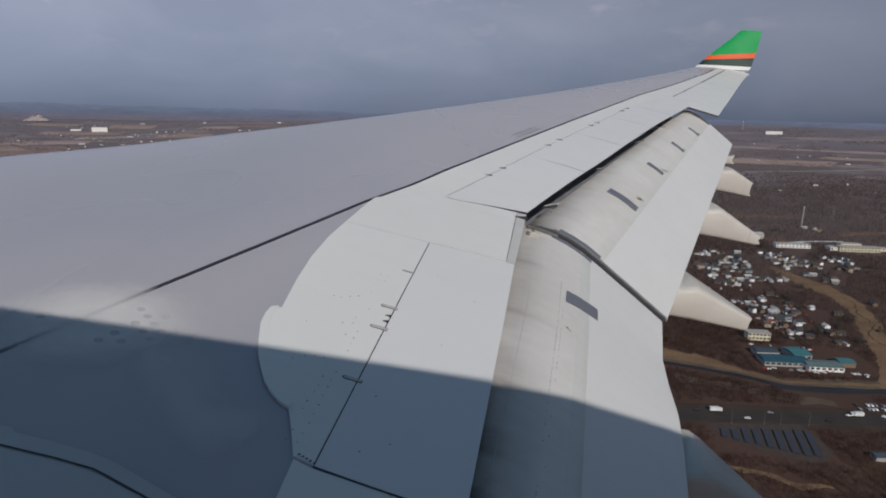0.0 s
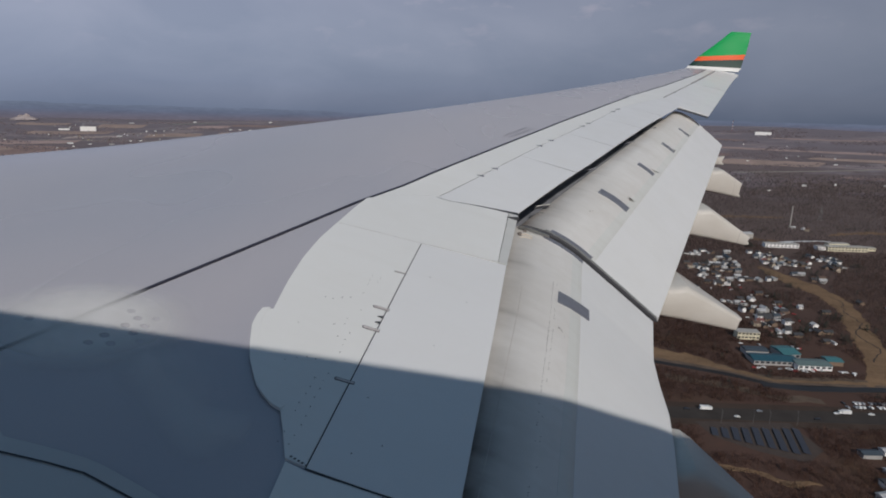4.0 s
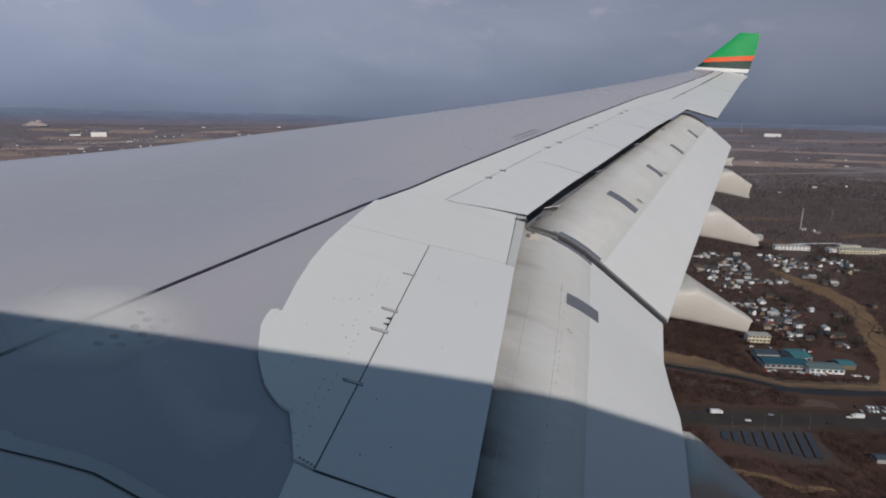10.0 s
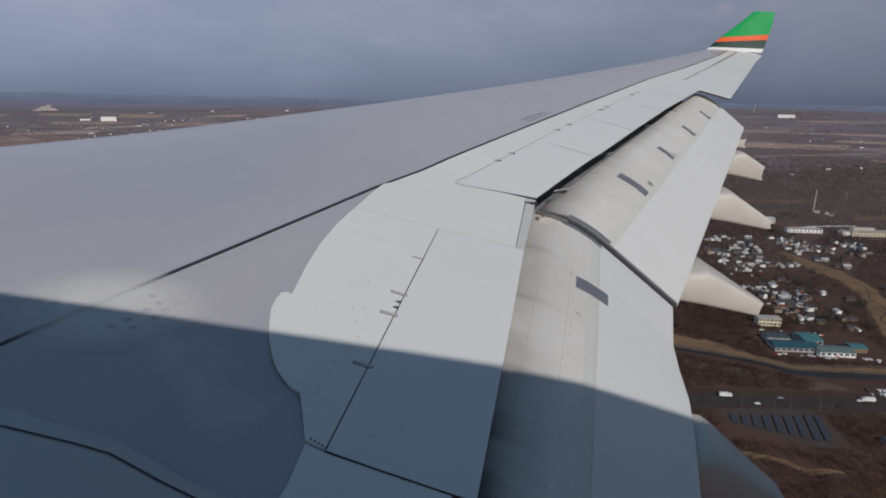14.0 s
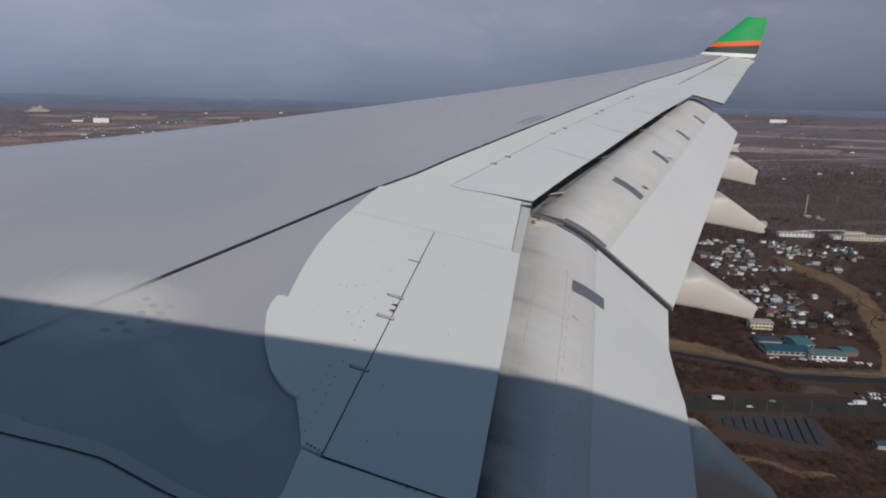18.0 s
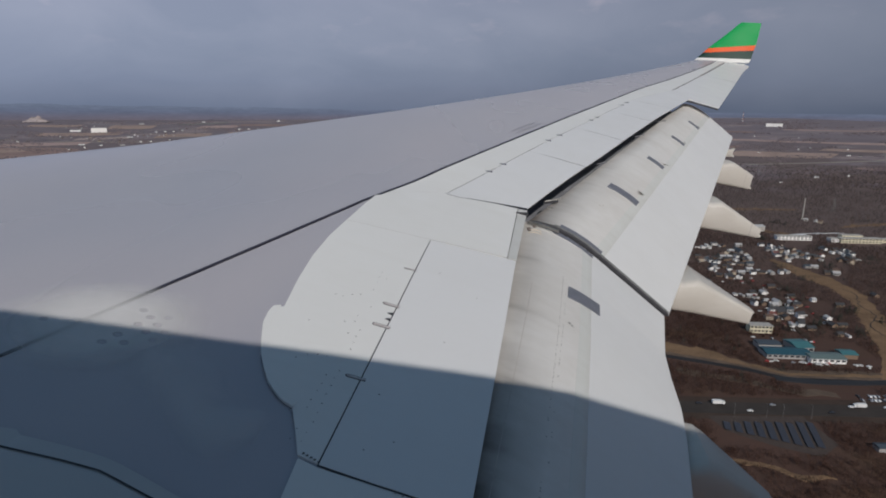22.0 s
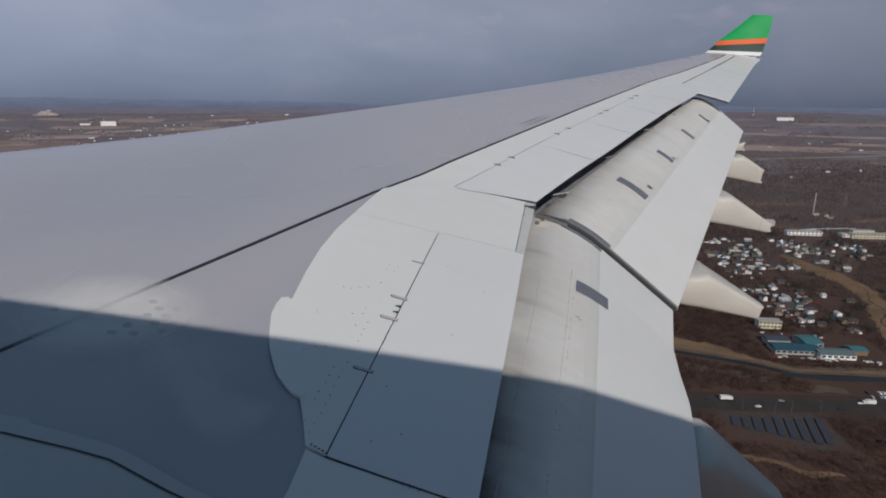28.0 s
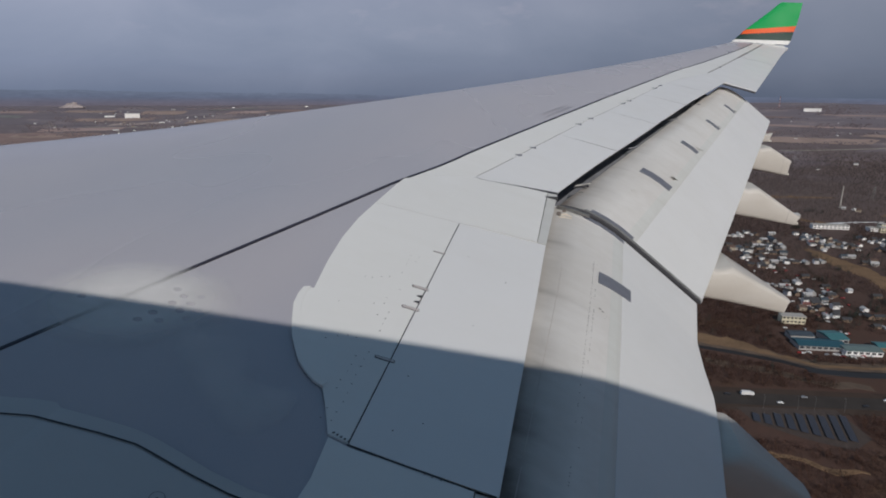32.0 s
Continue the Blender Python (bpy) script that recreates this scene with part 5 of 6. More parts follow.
# ---- buildings ----
WALLS = [plain("house_wall_%s" % n, c, 0.85, 0, 0.8, 0.12) for n, c in (("white", (0.84, 0.83, 0.81)), ("cream", (0.42, 0.36, 0.28)), ("grey", (0.36, 0.35, 0.34)), ("brown", (0.20, 0.14, 0.10)))]
ROOFS = [plain("roof_%s" % n, c, 0.85, 0, 0.9, 0.2) for n, c in (("dark", (0.050, 0.050, 0.055)), ("brown", (0.11, 0.07, 0.055)), ("silver", (0.44, 0.44, 0.445)), ("blue", (0.050, 0.068, 0.088)), ("red", (0.17, 0.065, 0.055)))]
M_TEAL = plain("teal_metal_roof", (0.055, 0.170, 0.185), 0.5, 0, 0.4, 0.15)
M_TEAL_DARK = plain("dark_teal_metal_roof", (0.025, 0.085, 0.115), 0.5, 0, 0.4, 0.2)
M_GLASS = plain("dark_window_glass", (0.03, 0.035, 0.045), 0.15, 0, 1, 0.2)
M_CONCRETE = plain("pale_concrete", (0.42, 0.40, 0.37), 0.85, 0, 0.4, 0.2)
M_YELLOW = plain("pale_yellow_plaster", (0.62, 0.57, 0.42), 0.85, 0, 0.5, 0.12)


def place(ob, x, y, turn=0.0, z=None):
    ob.matrix_world = spot(x, y, turn, z)


def house(w, d, h, pitch, wall, roof, label):
    w, d, h, pitch = 1.2 * w, 1.2 * d, 1.15 * h, 1.2 * pitch
    ob = new("house")
    tagged(ob, label, "house", "village houses")
    bm = box_bm((-w / 2, -d / 2, -0.4), (w / 2, d / 2, h))
    for e in (-1, 1):
        vs = [bm.verts.new(p) for p in ((e * w / 2, -d / 2, h), (e * w / 2, d / 2, h), (e * w / 2, 0, h + pitch))]
        bm.faces.new(vs)
    part("wall", bm, wall, ob, "", False)
    o, t = 0.5, 0.22
    bm = bmesh.new()
    sl = pitch / (d / 2)
    sec = [(-d / 2 - o, h - o * sl), (0, h + pitch), (d / 2 + o, h - o * sl), (d / 2 + o, h - o * sl + t), (0, h + pitch + t), (-d / 2 - o, h - o * sl + t)]
    loft_bm([[(x, y, z + 0.02) for y, z in sec] for x in (-w / 2 - o, w / 2 + o)], bm=bm)
    part("roof", bm, roof, ob, "", False)
    for s in (-1, 1):
        for k in (-0.28, 0.28):
            part("window", box_bm((k * w - 0.6, s * (d / 2 + 0.03) - 0.04, h * 0.5), (k * w + 0.6, s * (d / 2 + 0.03) + 0.04, h * 0.5 + 0.9)), M_GLASS, ob, "", False)
    part("porch", box_bm((-1.1, -d / 2 - 1.0, -0.3), (1.0, -d / 2 + 0.02, 1.9), bevel=0.05), wall, ob, "", False)
    return ob


KINDS = [house(5.5, 4.6, 3.6, 1.6, WALLS[0], ROOFS[0], "white two-storey house with dark gable roof"),
         house(6.2, 4.6, 3.1, 1.4, WALLS[2], ROOFS[2], "grey house with silvery metal roof"),
         house(5.3, 4.3, 2.4, 1.3, WALLS[0], ROOFS[2], "small white house with silvery metal roof"),
         house(6.2, 5.3, 3.8, 1.8, WALLS[1], ROOFS[1], "cream two-storey house with brown gable roof"),
         house(6.0, 4.6, 2.8, 1.5, WALLS[3], ROOFS[0], "brown timber house with dark roof"),
         house(6.0, 5.0, 3.3, 1.5, WALLS[2], ROOFS[3], "grey house with blue metal roof"),
         house(5.7, 4.6, 2.7, 1.5, WALLS[0], ROOFS[4], "white house with faded red roof"),
         house(3.8, 2.8, 1.9, 0.5, WALLS[0], ROOFS[2], "little white shed with silvery roof")]
HOUSE_AT = []
TOWN_NEAR = [(500, 190), (545, 182), (620, 178), (700, 205)]
TOWN_FAR = [(500, 262), (545, 284), (620, 322), (700, 366)]


def village():
    rng = random.Random(21)
    spots = []
    # a dense quarter below the school, and looser clusters of houses behind the workshops
    for _ in range(12000):
        if len(spots) >= 152:
            break
        pick = rng.random()
        if pick < 0.72:
            y = rng.triangular(548, 712, 690)
            x = rng.uniform(lerp_table(TOWN_NEAR, y), lerp_table(TOWN_FAR, y))
            x += 0.55 * (9 * round(x / 9) - x)
            gap = noise.noise((x / 30, y / 46, 2.0)) + 0.5 * noise.noise((x / 9, y / 14, 5.0)) < 0.02
        elif pick < 0.90:
            x, y = rng.gauss(204, 12), rng.gauss(455, 30)
            gap = noise.noise((x / 16, y / 16, 4.0)) < -0.05
        else:
            x, y = rng.uniform(185, 330), rng.uniform(408, 520)
            gap = noise.noise((x / 22, y / 22, 8.0)) < 0.22
        if pick >= 0.72 and sum(q < 530 for p, q in spots) >= 44:
            continue
        if gap or y < 408 or (y < 416 and x < 224) or math.hypot(x - 168, y - 416) < 16 or (y < 640 and abs(x - lerp_table(LOOP, y)) < lerp_table(LOOP_HALF, y) + 4):
            continue
        if all(math.hypot(x - p, y - q) > 5.3 for p, q in spots):
            spots.append((x, y))
    first = set()
    weights = [4, 4, 2, 3, 6, 3, 1, 4]
    bag = [k for k, w in enumerate(weights) for _ in range(w)]
    for x, y in spots:
        k = rng.choice(bag)
        turn = 8 + rng.choice((0, 90, 0, 180, 90)) + rng.uniform(-7, 7)
        size = Matrix.Diagonal((rng.uniform(0.75, 1.35), rng.uniform(0.8, 1.15), rng.uniform(0.8, 1.1), 1))
        HOUSE_AT.append((x, y, 4.5))
        if k not in first:
            first.add(k)
            place(KINDS[k], x, y, turn)
        else:
            copy_thing(KINDS[k], spot(x, y, turn) @ size)
    # farmsteads scattered through the far land
    for cx, cy, n, spread in ((-1500, 1830, 12, 120), (-1650, 2250, 14, 240), (-2050, 2350, 10, 160), (-1100, 3300, 14, 260), (1300, 2250, 8, 180), (950, 2900, 8, 200), (-1790, 2630, 22, 220), (-1250, 2450, 10, 160), (-2500, 3050, 14, 260), (-900, 2900, 10, 220), (1050, 2300, 7, 150), (820, 1500, 6, 70), (640, 1060, 5, 40), (420, 880, 6, 40), (1500, 2700, 6, 200), (-600, 3300, 12, 300), (200, 560, 5, 22), (168, 535, 3, 12)):
        for _ in range((n + 1) // 2):
            x, y = cx + rng.uniform(-1, 1) * spread, cy + rng.uniform(-0.5, 0.5) * spread
            k = rng.choice(bag)
            HOUSE_AT.append((x, y, 6))
            if k not in first:
                first.add(k)
                place(KINDS[k], x, y, 10)
            else:
                copy_thing(KINDS[k], spot(x, y, rng.uniform(0, 180)))
    for k, ob in enumerate(KINDS):
        if k not in first:
            place(ob, 300 + 15 * k, 560)


village()


def garden_huts():
    rng = random.Random(64)
    kinds = []
    for w, d, h, wall, roof, lab in ((7.5, 2.6, 1.7, 0, 2, "long low white shed beside a house"), (5.0, 2.4, 1.8, 2, 0, "low grey shed with dark roof"), (8.5, 3.2, 1.9, 2, 2, "pale plastic garden greenhouse"), (3.4, 2.4, 2.0, 3, 4, "small brown hut with red roof"), (4.0, 3.0, 2.1, 0, 3, "small white garage with blue roof")):
        ob = new("garden_shed")
        tagged(ob, lab, "shed", "garden sheds")
        part("wall", box_bm((-w / 2, -d / 2, -0.3), (w / 2, d / 2, h)), WALLS[wall], ob, "", False)
        sec = [(-d / 2 - 0.3, h + 0.02), (d / 2 + 0.3, h + 0.02), (d / 2 + 0.3, h + 0.14), (0, h + 0.55), (-d / 2 - 0.3, h + 0.14)]
        part("roof", loft_bm([[(x, y, z) for y, z in sec] for x in (-w / 2 - 0.3, w / 2 + 0.3)]), ROOFS[roof], ob, "", False)
        part("door", box_bm((-0.45, -d / 2 - 0.05, -0.2), (0.45, -d / 2 + 0.03, min(h - 0.1, 1.7))), ROOFS[1], ob, "", False)
        kinds.append(ob)
    used = set()
    homes = [(x, y) for x, y, r in HOUSE_AT[:VILLAGE]]
    for n in range(95):
        hx, hy = rng.choice(homes)
        t = rng.uniform(0, 6.283)
        x, y = hx + 5.2 * math.cos(t), hy + 5.2 * math.sin(t)
        if any(math.hypot(x - p, y - q) < 4.3 for p, q in homes) or (346 < y < 640 and abs(x - lerp_table(LOOP, y)) < lerp_table(LOOP_HALF, y) + 2) or y < 406:
            continue
        k = rng.randrange(5)
        m = spot(x, y, 8 + rng.choice((0, 90)) + rng.uniform(-8, 8))
        if k in used:
            copy_thing(kinds[k], m)
        else:
            used.add(k)
            kinds[k].matrix_world = m


VILLAGE = 152
garden_huts()


def flat_block(name, label, w, d, h, wall, roof, x, y, turn, rows=0, cols=0, cat="building", pitched=0.0):
    ob = new(name)
    tagged(ob, label, cat)
    part("wall", box_bm((-w / 2, -d / 2, -0.4), (w / 2, d / 2, h)), wall, ob, "", False)
    bm = bmesh.new()
    sec = [(-d / 2 - 0.5, h + 0.02), (d / 2 + 0.5, h + 0.02), (d / 2 + 0.5, h + 0.35), (0, h + 0.35 + pitched), (-d / 2 - 0.5, h + 0.35)]
    loft_bm([[(xx, yy, z) for yy, z in sec] for xx in (-w / 2 - 0.5, w / 2 + 0.5)], bm=bm)
    part("roof", bm, roof, ob, "", False)
    for r in range(rows):
        for c in range(cols):
            xx = -w / 2 + w * (c + 0.5) / cols
            z = h * (r + 0.42) / rows
            part("window", box_bm((xx - w / cols * 0.33, -d / 2 - 0.06, z), (xx + w / cols * 0.33, -d / 2 + 0.04, z + h / rows * 0.42)), M_GLASS, ob, "", False)
    place(ob, x, y, turn)
    HOUSE_AT.append((x, y, max(w, d) * 0.46))
    return ob


flat_block("apartment_block", "pale yellow two-storey block with ribbon windows", 21, 10, 7.4, M_YELLOW, M_CONCRETE, 168, 416, 3, 2, 6)
flat_block("workshop", "long workshop with dark teal metal roof", 38, 17, 4.0, WALLS[2], M_TEAL_DARK, 169, 374.5, 5, 1, 8, pitched=1.8)
flat_block("workshop", "workshop with bright teal metal roof", 16, 20, 5.2, WALLS[2], M_TEAL, 182, 387, 12, 1, 3, pitched=1.8)
flat_block("workshop", "low workshop with grey-green metal roof", 29, 15, 4.2, WALLS[0], plain("grey_green_metal_roof", (0.13, 0.18, 0.175), 0.5, 0, 0.4, 0.2), 190.5, 370.5, 5, 1, 6, pitched=1.2)
flat_block("workshop", "dark shed with teal metal roof", 13, 12, 4.0, WALLS[3], M_TEAL, 207, 379, 5, 0, 0, pitched=1.2)
flat_block("storehouse", "dark blue roofed storehouse", 20, 12, 4.6, WALLS[2], ROOFS[3], 163, 387, 5, 0, 0, pitched=1.0)
flat_block("barn", "grey windowless barn in the woods", 24, 16, 9, M_CONCRETE, ROOFS[2], 296, 800, 18, 0, 0, pitched=3)
flat_block("school", "long cream school building with ribbon windows", 66, 14, 8, M_YELLOW, M_CONCRETE, 394, 748, 6, 2, 12)
def add_wing(ob, lo, hi, wall, roof):
    """A lower or taller block built onto a building, with its own flat roof and a row of windows."""
    w = part("wing", box_bm(lo, hi), wall, ob, "", False)
    part("wing_roof", box_bm((lo[0] - 0.4, lo[1] - 0.4, hi[2] + 0.02), (hi[0] + 0.4, hi[1] + 0.4, hi[2] + 0.4)), roof, w, "", False)
    n = int((hi[0] - lo[0]) / 5)
    for i in range(n):
        x = lo[0] + (hi[0] - lo[0]) * (i + 0.5) / n
        part("window", box_bm((x - 1.6, lo[1] - 0.06, hi[2] * 0.55), (x + 1.6, lo[1] + 0.04, hi[2] * 0.82)), M_GLASS, w, "", False)


add_wing(bpy.data.objects["school"], (-24, 7.02, -0.4), (10, 19, 10.5), M_YELLOW, M_CONCRETE)
add_wing(bpy.data.objects["school"], (-46, -2, -0.4), (-33.6, 12, 6.0), WALLS[0], M_CONCRETE)
add_wing(bpy.data.objects["school"], (34.6, 2, -0.4), (52, 14, 5.5), M_YELLOW, M_CONCRETE)
flat_block("school_hall", "pale low hall beside the school", 56, 12, 7, WALLS[0], M_CONCRETE, 322, 752, 4, 2, 9)
flat_block("warehouse", "large white warehouse on the far plain", 74, 45, 24, WALLS[0], ROOFS[2], -2360, 2890, 38, 0, 0)
flat_block("warehouse", "long low white warehouse on the far plain", 50, 30, 8, WALLS[0], ROOFS[2], -2480, 2860, 38)
flat_block("warehouse", "long white warehouse beyond the woods", 85, 40, 18, WALLS[0], ROOFS[2], 1370, 3700, -18, 0, 0)
flat_block("warehouse", "long white warehouse beyond the woods", 70, 36, 12, WALLS[0], ROOFS[2], -620, 4000, 4, 1, 7)


for a, r, w, d, h, wall, roof, lab in ((-40.6, 3130, 52, 14, 6, 0, 2, "long white cattle shed among far fields"), (-39.2, 3090, 26, 14, 7, 0, 3, "white shed with blue roof among far fields"), (-37.6, 3060, 44, 12, 6, 2, 2, "long grey greenhouse among far fields"),
                                       (-37.0, 3420, 56, 14, 6, 0, 2, "long white cattle shed among far fields"), (-36.2, 3180, 24, 12, 7, 0, 2, "white farm shed among far fields"), (-35.4, 3190, 22, 12, 7, 0, 0, "white farm shed among far fields"),
                                       (-34.9, 3640, 20, 12, 8, 0, 2, "white farm building on the far plain"), (-34.2, 3660, 26, 12, 8, 0, 3, "white farm building on the far plain"), (-33.5, 3650, 18, 12, 8, 0, 1, "white farm building on the far plain"),
                                       (-32.8, 3680, 22, 12, 8, 2, 2, "grey farm building on the far plain"), (-28.0, 3700, 34, 14, 8, 0, 2, "white farm building on the far plain"), (-27.2, 3720, 26, 14, 8, 0, 1, "white farm building on the far plain"),
                                       (-26.3, 3690, 40, 14, 8, 0, 2, "long white shed on the far plain"), (-46.2, 3420, 22, 12, 7, 0, 2, "white farm shed among far fields"), (-44.9, 3280, 18, 12, 7, 0, 0, "white farm shed among far fields"),
                                       (-36.0, 4200, 60, 20, 10, 2, 2, "grey hall on the far plain"), (-31.0, 4300, 36, 16, 9, 0, 2, "white hall on the far plain"), (-24.5, 4250, 48, 18, 9, 0, 2, "white hall on the far plain"),
                                       (19.5, 2840, 24, 12, 6, 0, 1, "white farm shed beyond the woods"), (20.3, 2860, 18, 10, 6, 2, 4, "grey farm shed with red roof beyond the woods"), (25.9, 2860, 30, 12, 6, 0, 3, "white farm shed beyond the woods"),
                                       (26.7, 2850, 20, 12, 6, 2, 0, "grey farm shed beyond the woods"), (24.0, 2250, 26, 14, 7, 0, 2, "white barn standing in the woods"), (21.5, 2080, 20, 10, 5, 0, 0, "white barn standing in the woods")):
    ob = flat_block("farm_shed", lab, w * 0.45, d * 0.7, h * 0.50, WALLS[wall], ROOFS[roof], 0, 0, 0, cat="shed", pitched=2.0)
    HOUSE_AT.pop()
    x, y = r * math.sin(radians(a)), r * math.cos(radians(a))
    ob.matrix_world = pose(x, y, rise(x, y) + 0.5, 0, 0, -a + 8)


def spoil_heap():
    bm = bmesh.new()
    rows = []
    for k in range(9):
        t = k / 8
        rr = 62 * (1 - t) ** 1.3 + 12
        rows.append([(rr * math.cos(a) * (1 + 0.5 * noise.noise((math.cos(a) * 2, math.sin(a) * 2, t * 3))), rr * math.sin(a), 36 * min(t, 0.8) * (1 + 0.4 * noise.noise((math.cos(a) * 1.5, math.sin(a) * 1.5, 4.0)))) for a in (2 * math.pi * i / 28 for i in range(28))])
    ob = tagged(part("spoil_heap", loft_bm(rows), plain("pale_quarry_stone", (0.42, 0.355, 0.345), 0.95, 0, 0.03, 0.35, 1.0)), "pale cut quarry mound on the far hills", "mound", kind="structure")
    place(ob, -3010, 3170, 0)


spoil_heap()

# ---- solar field ----
M_PANEL = plain("blue_solar_glass", (0.040, 0.043, 0.056), 0.45, 0, 1.5, 0.2)


def solar_row(length):
    ob = new("solar_array")
    tagged(ob, "dark blue tilted solar panel row on steel frame", "solar panels", "solar rows")
    n = int(length / 2.2)
    pan = None
    for i in range(n):
        if pan is None:
            bm = box_bm((-1.05, -2.3, -0.03), (1.05, 2.3, 0.03))
            pan = part("panel", bm, M_PANEL, ob, "", False)
            q = pan
        else:
            q = new("panel", pan.data)
            q.parent = ob
        q.matrix_local = pose(-length / 2 + 2.2 * (i + 0.5), 0, 0.72, 8, 0, 0)
    for yy, z in ((-1.0, 0.55), (1.0, 0.83)):
        part("rail", box_bm((-length / 2, yy - 0.06, z - 0.18), (length / 2, yy + 0.06, z - 0.08)), M_STEEL, ob, "", False)
    for i in range(4):
        xx = -length / 2 + length * (i + 0.5) / 4
        part("post", box_bm((xx - 0.06, 0.9, -0.3), (xx + 0.06, 1.02, 0.78)), M_STEEL, ob, "", False)
    return ob


bm = bmesh.new()
bm.faces.new([bm.verts.new((*spread(x, y), 0.15)) for x, y in ((99, 286), (147, 293), (152, 268), (140, 256), (122, 262), (104, 272))])
tagged(part("gravel_yard", bm, plain("brown_gravel", (0.068, 0.049, 0.041), 0.95, 0, 0.25, 0.3)), "brown gravel ground under the solar panels", "yard", kind="structure")

for i in range(9):
    ln = 8.8 + 2.2 * min(i, 7)
    x, y = 104 + 4.9 * i, 281.5 + 0.75 * i - ln / 2
    place(solar_row(ln * 1.4), x + 2, y, 80)

# ---- sheds and glasshouses south of the highway ----
rng = random.Random(51)
for k, (x, y, w, d, h, wall, roof, lab) in enumerate(((171, 267, 12, 6, 3.0, 2, 3, "grey shed with faded blue metal roof"), (181, 271, 9, 5, 2.8, 0, 2, "small white shed with silvery roof"), (176, 254, 16, 5, 2.4, 2, 2, "long low grey glasshouse"),
                                                      (177, 249, 16, 5, 2.4, 2, 2, "long low grey glasshouse"), (166, 243, 8, 6, 3.4, 0, 0, "small white cottage with dark roof"), (187, 258, 10, 7, 3.2, 3, 3, "brown shed with blue metal roof"),
                                                      (160, 234, 9, 5, 2.8, 2, 2, "grey shed with silvery roof"), (172, 233, 7, 5, 2.6, 0, 2, "small white shed with silvery roof"), (190, 246, 12, 6, 3.0, 0, 1, "white shed with brown roof"))):
    flat_block("shed", lab, w, d, h, WALLS[wall], ROOFS[roof], x, y, 12 + rng.uniform(-8, 8), cat="shed", pitched=1.0)

# ---- vehicles and roadside ----
M_TYRE = plain("black_tyre", (0.02, 0.02, 0.02), 0.9, 0, 5, 0.2)
M_VEH = [plain("white_vehicle_paint", (0.75, 0.75, 0.74), 0.3, 0, 2, 0.1), plain("silver_vehicle_paint", (0.42, 0.43, 0.45), 0.3, 0.5, 2, 0.1), plain("dark_vehicle_paint", (0.03, 0.032, 0.04), 0.3, 0, 2, 0.1), plain("red_vehicle_paint", (0.35, 0.03, 0.03), 0.3, 0, 2, 0.1)]


def wheels(ob, spots, r, w):
    for x, y in spots:
        t = part("wheel", tube_bm((x, y - w / 2, r), (x, y + w / 2, r), r, n=12), M_TYRE, ob)


def car(mat, label):
    ob = new("car")
    tagged(ob, label, "car", "cars")
    part("body", box_bm((-2.1, -0.85, 0.35), (2.1, 0.85, 0.95), bevel=0.12), mat, ob)
    bm = loft_bm([[(-1.4 + g, -0.78 + g * 0.3, z), (0.9 - g * 1.5, -0.78 + g * 0.3, z), (0.9 - g * 1.5, 0.78 - g * 0.3, z), (-1.4 + g, 0.78 - g * 0.3, z)] for g, z in ((0, 0.95), (0.35, 1.42))])
    part("cabin", bm, mat, ob)
    for s in (-1, 1):
        part("side_window", box_bm((-1.0, s * 0.74 - 0.02, 1.0), (0.5, s * 0.74 + 0.02, 1.3)), M_GLASS, ob, "", False)
    part("windscreen", box_bm((0.55, -0.6, 1.0), (0.62, 0.6, 1.35)), M_GLASS, ob, "", False)
    wheels(ob, [(a, b) for a in (-1.3, 1.3) for b in (-0.8, 0.8)], 0.32, 0.22)
    return ob


def truck(label):
    ob = new("truck")
    tagged(ob, label, "truck")
    part("cargo_box", box_bm((-4.6, -1.22, 0.95), (2.2, 1.22, 3.5), bevel=0.05), M_VEH[0], ob)
    part("cab", box_bm((2.5, -1.15, 0.7), (4.4, 1.15, 2.9), bevel=0.18), M_VEH[0], ob)
    part("windscreen", box_bm((4.38, -1.0, 1.7), (4.43, 1.0, 2.5)), M_GLASS, ob)
    part("chassis", box_bm((-4.5, -0.5, 0.55), (4.0, 0.5, 0.95)), M_TYRE, ob)
    wheels(ob, [(a, b) for a in (-3.2, -2.1, 3.3) for b in (-1.0, 1.0)], 0.5, 0.3)
    return ob


def on_road(ob, x, lane_side, back=False):
    s = 0.115
    place(ob, x, lerp_table(ROAD, x) + lane_side * 3.4, math.degrees(math.atan(s)) + (180 if back else 0), 0.30)


on_road(truck("white box truck driving on the highway"), 108, 1)
on_road(truck("white box truck driving on the highway"), 180, 1, True)
for k, (x, side, m, lab) in enumerate(((136, 1, 1, "silver car on the highway"), (163, -1, 2, "dark car on the highway"), (176, 1, 0, "white car on the highway"), (194, 1, 0, "white car on the highway"), (204, -1, 1, "silver car on the highway"), (122, -1, 0, "white car on the highway"), (230, 1, 0, "white car on the highway"), (98, 1, 2, "dark car on the highway"))):
    on_road(car(M_VEH[m], lab), x, side, side < 0)
rng = random.Random(33)
proto = [car(M_VEH[0], "white car parked by the workshops"), car(M_VEH[1], "silver car parked by the workshops"), car(M_VEH[3], "red car parked in the village"), car(M_VEH[2], "dark car parked in the village")]
place(proto[0], 160, 403, 20)
place(proto[1], 172, 403, 95)
place(proto[2], 203, 437, 80)
place(proto[3], 206, 470, 80)
for i in range(60):
    k = rng.choice((0, 0, 0, 1, 2, 3))
    x, y = rng.choice(((196 + rng.uniform(-4, 4), rng.uniform(400, 560)), (rng.uniform(150, 215), 364 + rng.uniform(-3, 2)), (rng.uniform(180, 228), rng.uniform(425, 560))))
    copy_thing(proto[k], spot(x, y, rng.uniform(0, 180)))

